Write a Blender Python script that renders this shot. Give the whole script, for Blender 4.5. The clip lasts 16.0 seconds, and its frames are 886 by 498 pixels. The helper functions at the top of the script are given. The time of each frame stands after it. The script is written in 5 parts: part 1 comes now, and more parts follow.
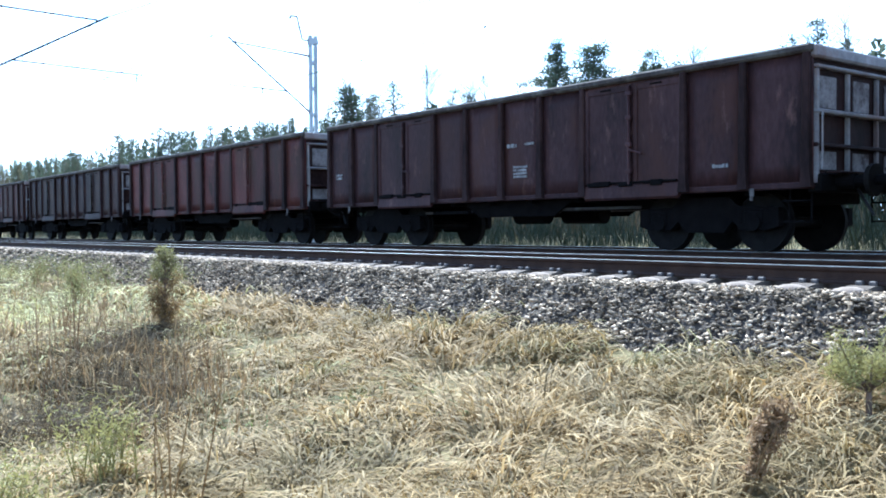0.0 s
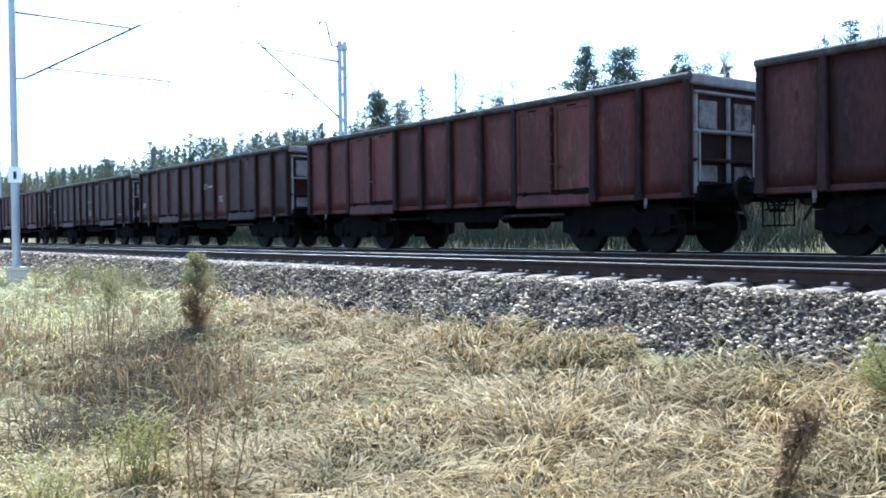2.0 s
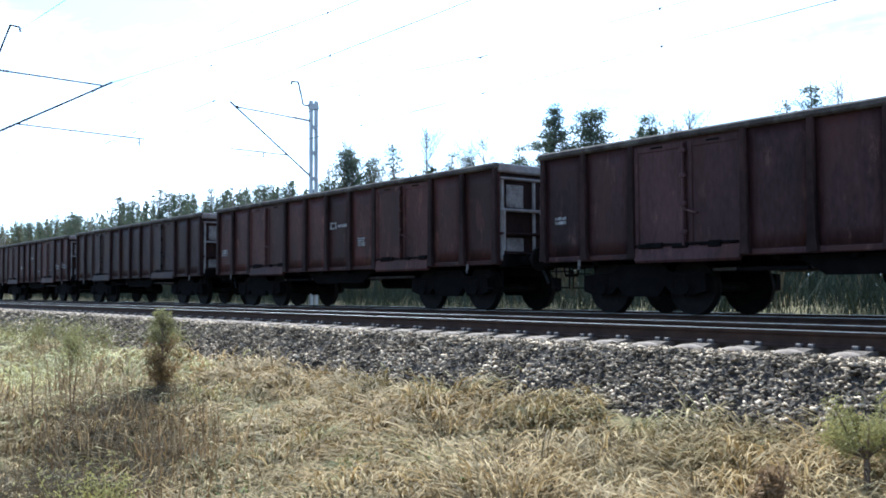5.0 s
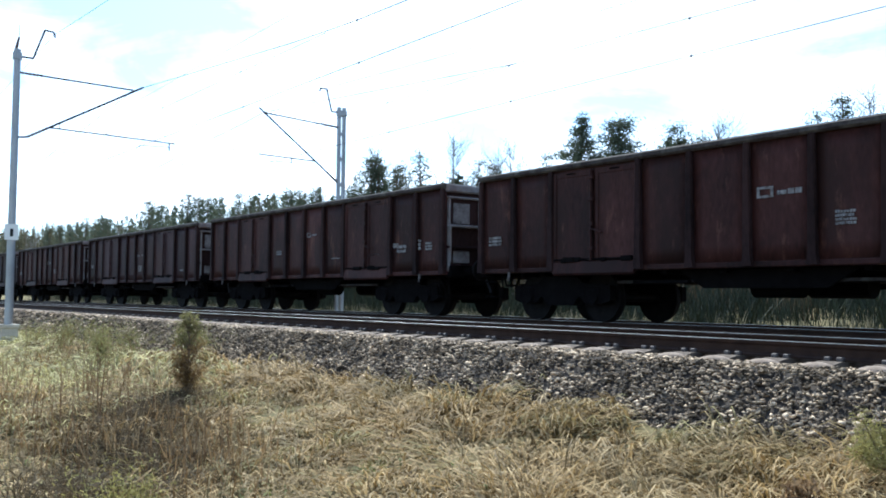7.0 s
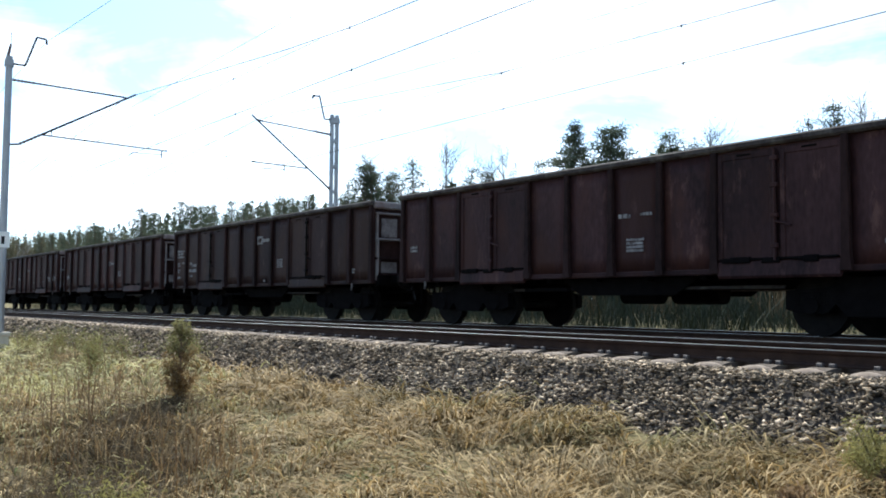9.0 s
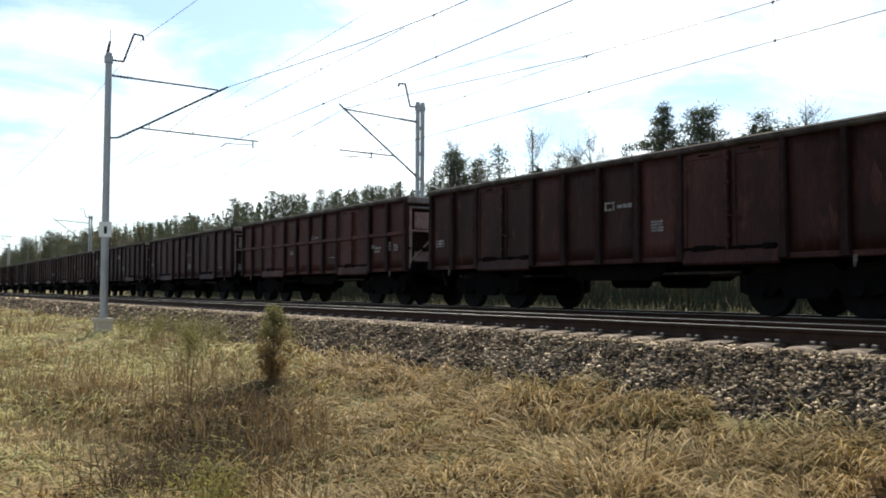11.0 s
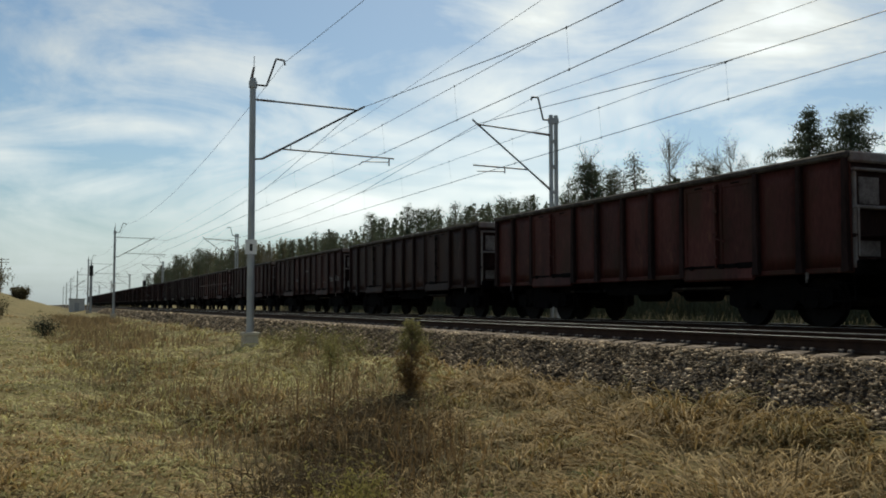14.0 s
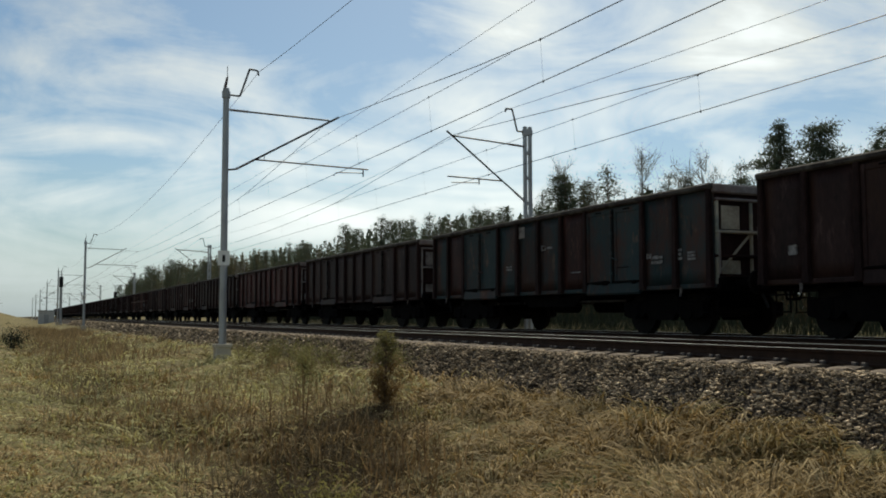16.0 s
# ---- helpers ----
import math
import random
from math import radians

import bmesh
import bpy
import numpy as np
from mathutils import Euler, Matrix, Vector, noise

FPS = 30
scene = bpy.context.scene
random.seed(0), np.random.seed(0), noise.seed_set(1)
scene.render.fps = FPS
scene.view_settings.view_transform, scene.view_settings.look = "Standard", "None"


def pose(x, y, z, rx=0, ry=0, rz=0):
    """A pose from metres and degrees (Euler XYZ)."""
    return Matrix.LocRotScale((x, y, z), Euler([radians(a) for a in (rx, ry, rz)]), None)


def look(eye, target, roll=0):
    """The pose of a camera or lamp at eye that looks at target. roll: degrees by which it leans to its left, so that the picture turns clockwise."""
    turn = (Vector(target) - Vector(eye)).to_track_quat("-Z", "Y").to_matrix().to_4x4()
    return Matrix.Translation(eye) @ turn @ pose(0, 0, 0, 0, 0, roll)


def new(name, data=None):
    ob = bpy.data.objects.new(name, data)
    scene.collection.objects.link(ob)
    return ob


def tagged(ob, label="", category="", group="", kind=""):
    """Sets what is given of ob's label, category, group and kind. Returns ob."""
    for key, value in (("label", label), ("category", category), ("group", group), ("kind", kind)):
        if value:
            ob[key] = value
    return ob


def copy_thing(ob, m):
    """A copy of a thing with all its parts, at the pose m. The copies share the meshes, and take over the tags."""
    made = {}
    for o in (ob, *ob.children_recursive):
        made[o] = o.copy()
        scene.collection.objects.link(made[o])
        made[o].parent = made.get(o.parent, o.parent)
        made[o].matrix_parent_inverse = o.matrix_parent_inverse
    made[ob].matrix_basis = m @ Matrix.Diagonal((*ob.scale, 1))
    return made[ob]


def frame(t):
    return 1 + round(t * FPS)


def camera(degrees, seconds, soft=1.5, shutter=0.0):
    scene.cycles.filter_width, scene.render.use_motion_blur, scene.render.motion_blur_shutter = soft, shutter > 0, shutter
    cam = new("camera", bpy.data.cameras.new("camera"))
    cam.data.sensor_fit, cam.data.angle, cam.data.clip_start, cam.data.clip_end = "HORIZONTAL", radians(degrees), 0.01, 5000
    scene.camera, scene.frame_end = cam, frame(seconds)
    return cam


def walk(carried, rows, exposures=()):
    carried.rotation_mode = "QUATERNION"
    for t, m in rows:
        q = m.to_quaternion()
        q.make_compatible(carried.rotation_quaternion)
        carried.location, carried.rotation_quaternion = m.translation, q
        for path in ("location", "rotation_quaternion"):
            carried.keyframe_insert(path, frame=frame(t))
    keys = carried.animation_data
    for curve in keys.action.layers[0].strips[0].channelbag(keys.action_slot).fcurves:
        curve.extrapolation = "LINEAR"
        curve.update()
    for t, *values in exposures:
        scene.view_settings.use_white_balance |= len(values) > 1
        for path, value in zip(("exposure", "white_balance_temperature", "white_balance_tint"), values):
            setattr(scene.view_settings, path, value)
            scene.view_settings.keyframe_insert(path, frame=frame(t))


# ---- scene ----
# The camera: carried by hand beside the line, turning to follow the train.
cam = camera(51.1, 16.0, soft=1.85)
walk(cam, [
    (0.0, pose(0.034, 0.084, 0.413, 88.688, 0.444, -37.839)),
    (0.5, pose(0.028, 0.075, 0.416, 88.797, 0.814, -36.862)),
    (1.0, pose(0.023, 0.058, 0.417, 88.990, 1.186, -36.228)),
    (1.5, pose(0.020, 0.055, 0.418, 88.975, 1.073, -35.778)),
    (2.0, pose(0.017, 0.052, 0.418, 88.952, 0.637, -36.038)),
    (2.5, pose(0.015, 0.049, 0.420, 89.086, 0.608, -36.316)),
    (3.0, pose(0.019, 0.048, 0.424, 89.459, 0.486, -36.649)),
    (3.5, pose(0.016, 0.043, 0.423, 90.259, 0.505, -36.726)),
    (4.0, pose(0.022, 0.037, 0.429, 91.466, 0.573, -37.451)),
    (4.2, pose(0.022, 0.037, 0.434, 92.046, 0.594, -37.813)),
    (6.5, pose(0.010, 0.019, 0.426, 93.056, -0.611, -37.117)),
    (7.0, pose(0.012, 0.028, 0.424, 93.017, -0.531, -36.347)),
    (7.5, pose(0.017, 0.036, 0.420, 92.996, -0.365, -36.072)),
    (8.0, pose(0.025, 0.046, 0.431, 93.292, -0.347, -36.401)),
    (8.2, pose(0.025, 0.043, 0.427, 93.554, -0.400, -36.743)),
    (10.3, pose(0.006, -0.002, 0.414, 93.136, -0.818, -36.542)),
    (10.5, pose(0.002, -0.021, 0.413, 92.982, -0.904, -35.516)),
    (11.0, pose(-0.008, -0.050, 0.401, 92.589, -0.223, -31.376)),
    (11.5, pose(0.002, -0.076, 0.409, 92.201, -0.001, -26.686)),
    (12.0, pose(-0.032, -0.086, 0.412, 92.007, 0.861, -23.800)),
    (12.5, pose(-0.051, -0.091, 0.412, 92.756, 0.194, -23.025)),
    (13.0, pose(-0.052, -0.081, 0.403, 93.210, -0.112, -22.875)),
    (13.5, pose(-0.046, -0.075, 0.400, 93.421, -0.148, -22.923)),
    (14.0, pose(-0.039, -0.066, 0.403, 93.433, 0.014, -23.084)),
    (14.5, pose(-0.025, -0.054, 0.398, 93.600, 0.202, -23.138)),
    (15.0, pose(-0.033, -0.048, 0.403, 93.883, 0.321, -23.482)),
    (15.5, pose(-0.023, -0.036, 0.403, 93.901, 0.300, -24.024)),
    (16.0, pose(-0.024, -0.029, 0.404, 94.121, 0.100, -24.674)),
], exposures=(
    (0.0, 1.74, 4650, 4), (3.0, 1.68, 4650, 4), (4.2, 1.46, 4780, 4), (6.5, 0.95, 5150, 4),
    (8.2, 0.90, 5200, 4), (10.3, 0.47, 6150, 6), (11.5, 0.36, 6500, 5), (12.0, 0.29, 6750, 4), (12.5, -0.22, 6500, 4),
    (13.0, -0.58, 6500, 2), (16.0, -0.6, 6500, 1)))

# ---- plan, in metres: z = 0 is the rail top, y runs along the line, x across it ----
NEAR, FAR = 9.53, 13.53           # track axes
GAUGE = 1.435
PITCH, SPEED, LEAD = 14.35, 15.67, 5.95   # wagon pitch, train speed, where a wagon's leading edge is at 0 s
SUN_AZ, SUN_EL = 31.0, 44.0       # degrees from +y towards +x, and above the horizon

# ---- light ----
world = bpy.data.worlds.new("sky")
scene.world = world
world.use_nodes = True
wn, wl = world.node_tree.nodes, world.node_tree.links
wn.clear()
sky = wn.new("ShaderNodeTexSky")
sky.sky_type = "NISHITA"
sky.sun_disc = False
sky.sun_elevation = radians(SUN_EL)
sky.sun_rotation = radians(SUN_AZ)
sky.air_density, sky.dust_density, sky.ozone_density = 1.0, 0.7, 2.2
coord = wn.new("ShaderNodeTexCoord")
flat = wn.new("ShaderNodeMapping")
flat.inputs["Scale"].default_value = (1.0, 1.0, 3.4)
flat.inputs["Rotation"].default_value = (0.25, 0.1, 0.6)
wl.new(coord.outputs["Generated"], flat.inputs["Vector"])
cloud = wn.new("ShaderNodeTexNoise")
cloud.inputs["Scale"].default_value = 3.4
cloud.inputs["Detail"].default_value = 9
cloud.inputs["Roughness"].default_value = 0.58
cloud.inputs["Distortion"].default_value = 0.9
wl.new(flat.outputs["Vector"], cloud.inputs["Vector"])
puff = wn.new("ShaderNodeTexNoise")
puff.inputs["Scale"].default_value, puff.inputs["Detail"].default_value, puff.inputs["Roughness"].default_value = 11.0, 6, 0.6
wl.new(coord.outputs["Generated"], puff.inputs["Vector"])


def node_math(op, a, b):
    n = wn.new("ShaderNodeMath")
    n.operation = op
    for k, v in enumerate((a, b)):
        if isinstance(v, (int, float)):
            n.inputs[k].default_value = v
        else:
            wl.new(v, n.inputs[k])
    return n.outputs[0]


def cloud_bank(centre, size, weight):
    """A soft bank (weight > 0) or gap (< 0) in the cloud cover, about a direction."""
    off = wn.new("ShaderNodeVectorMath")
    off.operation = "SUBTRACT"
    wl.new(coord.outputs["Generated"], off.inputs[0])
    off.inputs[1].default_value = centre
    div = wn.new("ShaderNodeVectorMath")
    div.operation = "DIVIDE"
    wl.new(off.outputs[0], div.inputs[0])
    div.inputs[1].default_value = size
    ln = wn.new("ShaderNodeVectorMath")
    ln.operation = "LENGTH"
    wl.new(div.outputs[0], ln.inputs[0])
    mr = wn.new("ShaderNodeMapRange")
    mr.interpolation_type = "SMOOTHSTEP"
    mr.inputs["From Min"].default_value, mr.inputs["From Max"].default_value = 0.0, 1.0
    mr.inputs["To Min"].default_value, mr.inputs["To Max"].default_value = weight, 0.0
    wl.new(ln.outputs["Value"], mr.inputs["Value"])
    return mr.outputs["Result"]


BANKS = (((0.655, 0.705, 0.275), (0.13, 0.13, 0.075), 0.30), ((0.57, 0.79, 0.215), (0.10, 0.10, 0.045), 0.20), ((0.47, 0.83, 0.305), (0.10, 0.10, 0.05), 0.20),
         ((0.29, 0.95, 0.10), (0.15, 0.10, 0.042), 0.22), ((0.40, 0.90, 0.18), (0.22, 0.2, 0.09), 0.10), ((0.02, 0.96, 0.245), (0.17, 0.1, 0.06), 0.12),
         ((0.05, 0.98, 0.185), (0.16, 0.1, 0.02), 0.10), ((0.07, 0.985, 0.15), (0.12, 0.1, 0.035), -0.16), ((0.29, 0.90, 0.30), (0.13, 0.12, 0.05), -0.12),
         ((0.68, 0.71, 0.19), (0.16, 0.16, 0.05), -0.14))
cover = cloud.outputs["Fac"]
for centre, size, weight in BANKS:
    cover = node_math("ADD", cover, cloud_bank(centre, size, weight))
cover = node_math("ADD", cover, node_math("MULTIPLY", node_math("SUBTRACT", puff.outputs["Fac"], 0.5), 0.3))
ramp = wn.new("ShaderNodeValToRGB")
ramp.color_ramp.elements[0].position, ramp.color_ramp.elements[1].position = 0.38, 0.70
ramp.color_ramp.elements[1].color = (0.9, 0.9, 0.9, 1)
wl.new(cover, ramp.inputs["Fac"])
dense = wn.new("ShaderNodeMapRange")
dense.inputs["From Min"].default_value, dense.inputs["From Max"].default_value = 0.70, 0.82
dense.inputs["To Min"].default_value, dense.inputs["To Max"].default_value = 0.0, 2.6
wl.new(cover, dense.inputs["Value"])
blue = wn.new("ShaderNodeMix")
blue.data_type, blue.blend_type = "RGBA", "MULTIPLY"
blue.inputs["Factor"].default_value = 1.0
wl.new(sky.outputs["Color"], blue.inputs["A"])
blue.inputs["B"].default_value = (0.94, 1.0, 1.03, 1)
mixc = wn.new("ShaderNodeMix")
mixc.data_type = "RGBA"
wl.new(ramp.outputs["Color"], mixc.inputs["Factor"])
wl.new(blue.outputs["Result"], mixc.inputs["A"])
grey = wn.new("ShaderNodeRGBToBW")
wl.new(sky.outputs["Color"], grey.inputs["Color"])
thin = node_math("ADD", node_math("MULTIPLY", grey.outputs["Val"], 1.65), 1.2)
wl.new(node_math("ADD", thin, dense.outputs["Result"]), mixc.inputs["B"])
back = wn.new("ShaderNodeBackground")
back.inputs["Strength"].default_value = 0.115
apart = wn.new("ShaderNodeSeparateXYZ")
wl.new(coord.outputs["Generated"], apart.inputs[0])
low = wn.new("ShaderNodeMapRange")
low.interpolation_type = "SMOOTHSTEP"
low.inputs["From Min"].default_value, low.inputs["From Max"].default_value = -0.02, 0.17
low.inputs["To Min"].default_value, low.inputs["To Max"].default_value = 0.85, 0.0
wl.new(apart.outputs["Z"], low.inputs["Value"])
haze = wn.new("ShaderNodeMix")
haze.data_type = "RGBA"
wl.new(low.outputs["Result"], haze.inputs["Factor"])
wl.new(mixc.outputs["Result"], haze.inputs["A"])
veil = wn.new("ShaderNodeMix")
veil.data_type, veil.blend_type = "RGBA", "MULTIPLY"
veil.inputs["Factor"].default_value = 1.0
wl.new(node_math("ADD", node_math("MULTIPLY", grey.outputs["Val"], 0.62), 1.3), veil.inputs["A"])
veil.inputs["B"].default_value = (0.91, 1.04, 1.12, 1)
wl.new(veil.outputs["Result"], haze.inputs["B"])
wl.new(haze.outputs["Result"], back.inputs["Color"])
out = wn.new("ShaderNodeOutputWorld")
wl.new(back.outputs["Background"], out.inputs["Surface"])

sun = new("sun", bpy.data.lights.new("sun", "SUN"))
sun.data.energy, sun.data.angle, sun.data.color = 5.0, radians(0.6), (1.0, 0.89, 0.74)
a, e = radians(SUN_AZ), radians(SUN_EL)
sun.matrix_world = look((math.sin(a) * math.cos(e) * 50, math.cos(a) * math.cos(e) * 50, math.sin(e) * 50), (0, 0, 0))


# ---- materials ----
def material(name, colours, rough=0.8, metal=0.0, scale=3.0, fine=40.0, bump=0.25, island=0.0, streak=0.0, stain=None, stain_amount=0.5, stain_scale=1.1, obj=0.0, trans=0.0, spec=0.15, fleck=None):
    """colours: two or three base colours, mixed by noise. streak stretches the noise upright; island and obj vary the
    brightness piece by piece; stain: a third colour in large patches of its own; fleck: small scattered spots of another colour."""
    m = bpy.data.materials.new(name)
    m.use_nodes = True
    n, l = m.node_tree.nodes, m.node_tree.links
    b = n["Principled BSDF"]
    b.inputs["Roughness"].default_value, b.inputs["Metallic"].default_value = rough, metal
    b.inputs["Specular IOR Level"].default_value = spec
    tc = n.new("ShaderNodeTexCoord")
    mp = n.new("ShaderNodeMapping")
    mp.inputs["Scale"].default_value = (1, 1, 1 - 0.85 * streak)
    l.new(tc.outputs["Object"], mp.inputs["Vector"])
    vec = mp.outputs["Vector"]
    if obj:
        info = n.new("ShaderNodeObjectInfo")
        add = n.new("ShaderNodeVectorMath")
        add.operation = "MULTIPLY_ADD"
        l.new(info.outputs["Random"], add.inputs[0])
        add.inputs[1].default_value = (37, 91, 13)
        l.new(vec, add.inputs[2])
        vec = add.outputs[0]
    big = n.new("ShaderNodeTexNoise")
    big.inputs["Scale"].default_value, big.inputs["Detail"].default_value = scale, 5
    l.new(vec, big.inputs["Vector"])
    small = n.new("ShaderNodeTexNoise")
    small.inputs["Scale"].default_value, small.inputs["Detail"].default_value = fine, 4
    l.new(vec, small.inputs["Vector"])
    r = n.new("ShaderNodeValToRGB")
    els = r.color_ramp.elements
    els[0].position, els[1].position = 0.3, 0.7
    els[0].color, els[1].color = (*colours[0], 1), (*colours[-1], 1)
    if len(colours) == 3:
        mid = els.new(0.5)
        mid.color = (*colours[1], 1)
    mixf = n.new("ShaderNodeMath")
    mixf.operation = "MULTIPLY_ADD"
    l.new(small.outputs["Fac"], mixf.inputs[0])
    mixf.inputs[1].default_value = 0.45
    half = n.new("ShaderNodeMath")
    half.operation = "MULTIPLY_ADD"
    l.new(big.outputs["Fac"], half.inputs[0])
    half.inputs[1].default_value = 0.9
    half.inputs[2].default_value = -0.175
    l.new(half.outputs[0], mixf.inputs[2])
    l.new(mixf.outputs[0], r.inputs["Fac"])
    colour = r.outputs["Color"]
    if stain:
        sn = n.new("ShaderNodeTexNoise")
        sn.inputs["Scale"].default_value, sn.inputs["Detail"].default_value = stain_scale, 6
        sn.inputs["Roughness"].default_value = 0.65
        l.new(vec, sn.inputs["Vector"])
        sr = n.new("ShaderNodeValToRGB")
        sr.color_ramp.elements[0].position, sr.color_ramp.elements[1].position = 0.5, 0.62
        sr.color_ramp.elements[1].color = (stain_amount, stain_amount, stain_amount, 1)
        l.new(sn.outputs["Fac"], sr.inputs["Fac"])
        sm = n.new("ShaderNodeMix")
        sm.data_type = "RGBA"
        l.new(sr.outputs["Color"], sm.inputs["Factor"])
        l.new(colour, sm.inputs["A"])
        sm.inputs["B"].default_value = (*stain, 1)
        colour = sm.outputs["Result"]
    if fleck:
        fn = n.new("ShaderNodeTexNoise")
        fn.inputs["Scale"].default_value, fn.inputs["Detail"].default_value, fn.inputs["Roughness"].default_value = 3.2, 9, 0.74
        l.new(vec, fn.inputs["Vector"])
        fr = n.new("ShaderNodeValToRGB")
        fr.color_ramp.elements[0].position, fr.color_ramp.elements[1].position = 0.57, 0.68
        fr.color_ramp.elements[1].color = (0.8, 0.8, 0.8, 1)
        l.new(fn.outputs["Fac"], fr.inputs["Fac"])
        fm = n.new("ShaderNodeMix")
        fm.data_type = "RGBA"
        l.new(fr.outputs["Color"], fm.inputs["Factor"])
        l.new(colour, fm.inputs["A"])
        fm.inputs["B"].default_value = (*fleck, 1)
        colour = fm.outputs["Result"]
    if island or obj:
        hs = n.new("ShaderNodeHueSaturation")
        v = n.new("ShaderNodeMapRange")
        amount = island or obj
        v.inputs["To Min"].default_value, v.inputs["To Max"].default_value = 1 - amount, 1 + amount
        if island:
            geo = n.new("ShaderNodeNewGeometry")
            l.new(geo.outputs["Random Per Island"], v.inputs["Value"])
        else:
            l.new(info.outputs["Random"], v.inputs["Value"])
        l.new(v.outputs["Result"], hs.inputs["Value"])
        l.new(colour, hs.inputs["Color"])
        colour = hs.outputs["Color"]
    l.new(colour, b.inputs["Base Color"])
    if bump:
        bp = n.new("ShaderNodeBump")
        bp.inputs["Strength"].default_value, bp.inputs["Distance"].default_value = bump, 0.02
        l.new(small.outputs["Fac"], bp.inputs["Height"])
        l.new(bp.outputs["Normal"], b.inputs["Normal"])
    if trans:
        tl = n.new("ShaderNodeBsdfTranslucent")
        l.new(colour, tl.inputs["Color"])
        ms = n.new("ShaderNodeMixShader")
        ms.inputs[0].default_value = trans
        l.new(b.outputs[0], ms.inputs[1])
        l.new(tl.outputs[0], ms.inputs[2])
        l.new(ms.outputs[0], n["Material Output"].inputs["Surface"])
    return m


M_EARTH = material("dry_earth", [(0.11, 0.085, 0.035), (0.22, 0.175, 0.078), (0.18, 0.15, 0.06)], 0.95, scale=1.7, fine=26, bump=1.0, stain=(0.075, 0.078, 0.03), stain_amount=0.6, stain_scale=0.35)
M_GRASS = material("dry_grass", [(0.215, 0.143, 0.053), (0.355, 0.25, 0.108), (0.47, 0.36, 0.19)], 0.75, scale=0.8, fine=6, bump=0, island=0.5, stain=(0.15, 0.12, 0.05), stain_amount=0.6, stain_scale=0.45, trans=0.25)
M_GREEN = material("green_herb", [(0.09, 0.12, 0.035), (0.20, 0.23, 0.075)], 0.7, scale=4, fine=20, bump=0, island=0.35, trans=0.35)
M_REED = material("withered_stem", [(0.20, 0.12, 0.06), (0.34, 0.24, 0.13)], 0.8, scale=3, fine=30, bump=0, island=0.35, trans=0.35)
M_STONE = material("ballast_stone", [(0.057, 0.0415, 0.027), (0.245, 0.186, 0.122), (0.56, 0.445, 0.31)], 0.85, scale=2.5, fine=45, bump=0.3, island=0.75)
# Far darker than the stones: the bed carries the shade of their crevices.
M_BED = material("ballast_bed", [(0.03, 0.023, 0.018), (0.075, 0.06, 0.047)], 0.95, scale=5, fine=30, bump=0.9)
M_CONCRETE = material("weathered_concrete", [(0.48, 0.43, 0.34), (0.66, 0.60, 0.49)], 0.85, scale=4, fine=50, bump=0.3, stain=(0.2, 0.155, 0.11), stain_amount=0.5)
# Rust brown, with the web's unlit side put into the colour.
M_RAIL = material("rusty_shaded_rail", [(0.025, 0.014, 0.010), (0.05, 0.028, 0.018)], 0.8, scale=5, fine=60, bump=0.3)
M_SHINE = material("polished_rail_head", [(0.42, 0.42, 0.43), (0.56, 0.56, 0.56)], 0.33, 0.9, scale=1, fine=20, bump=0.03)
M_CLIP = material("greased_clip_steel", [(0.07, 0.06, 0.055), (0.16, 0.14, 0.13)], 0.6, 0.3, scale=20, fine=90, bump=0.1)
M_POLE = material("galvanised_steel", [(0.30, 0.31, 0.32), (0.42, 0.43, 0.44)], 0.5, 0.55, scale=3, fine=40, bump=0.1, streak=0.7)
M_WIRE = material("dark_wire", [(0.05, 0.05, 0.05), (0.09, 0.085, 0.08)], 0.5, 0.6, scale=9, fine=50, bump=0)
M_INSUL = material("brown_insulator", [(0.08, 0.055, 0.045), (0.13, 0.09, 0.075)], 0.3, spec=0.5, scale=9, fine=50, bump=0)
M_SIGN = material("white_enamel", [(0.74, 0.74, 0.72), (0.82, 0.82, 0.80)], 0.4, spec=0.5, scale=6, fine=60, bump=0.05)
M_BLACK = material("black_paint", [(0.015, 0.015, 0.016), (0.03, 0.03, 0.03)], 0.5, scale=6, fine=60, bump=0.05)
# Soot and the shade under the wagons, both put into these near-black colours.
M_UNDER = material("sooty_shaded_underframe", [(0.0040, 0.0035, 0.0036), (0.0085, 0.0072, 0.0070)], 0.85, scale=5, fine=50, bump=0.3, spec=0.03)
M_WHEEL = material("near_black_wheel_steel", [(0.005, 0.0042, 0.004), (0.013, 0.0105, 0.009)], 0.75, 0.1, scale=6, fine=60, bump=0.1, spec=0.08)
M_BARK = material("bark", [(0.10, 0.07, 0.05), (0.20, 0.14, 0.10)], 0.9, scale=6, fine=30, bump=0.5)
M_BIRCH = material("birch_bark", [(0.22, 0.20, 0.18), (0.48, 0.46, 0.43)], 0.8, scale=6, fine=25, bump=0.2)
M_PINE = material("pine_needles", [(0.055, 0.072, 0.046), (0.115, 0.13, 0.085)], 0.7, scale=1.2, fine=8, bump=0, island=0.4, trans=0.42)
M_BUD = material("budding_twigs", [(0.10, 0.085, 0.05), (0.17, 0.15, 0.085)], 0.8, scale=1.2, fine=8, bump=0, island=0.4, trans=0.3)
M_HUT = material("pale_render", [(0.5, 0.5, 0.48), (0.62, 0.62, 0.6)], 0.85, scale=2, fine=30, bump=0.2)
M_LOAD = material("coal_load", [(0.02, 0.019, 0.018), (0.06, 0.056, 0.052)], 0.7, scale=5, fine=30, bump=0.8)

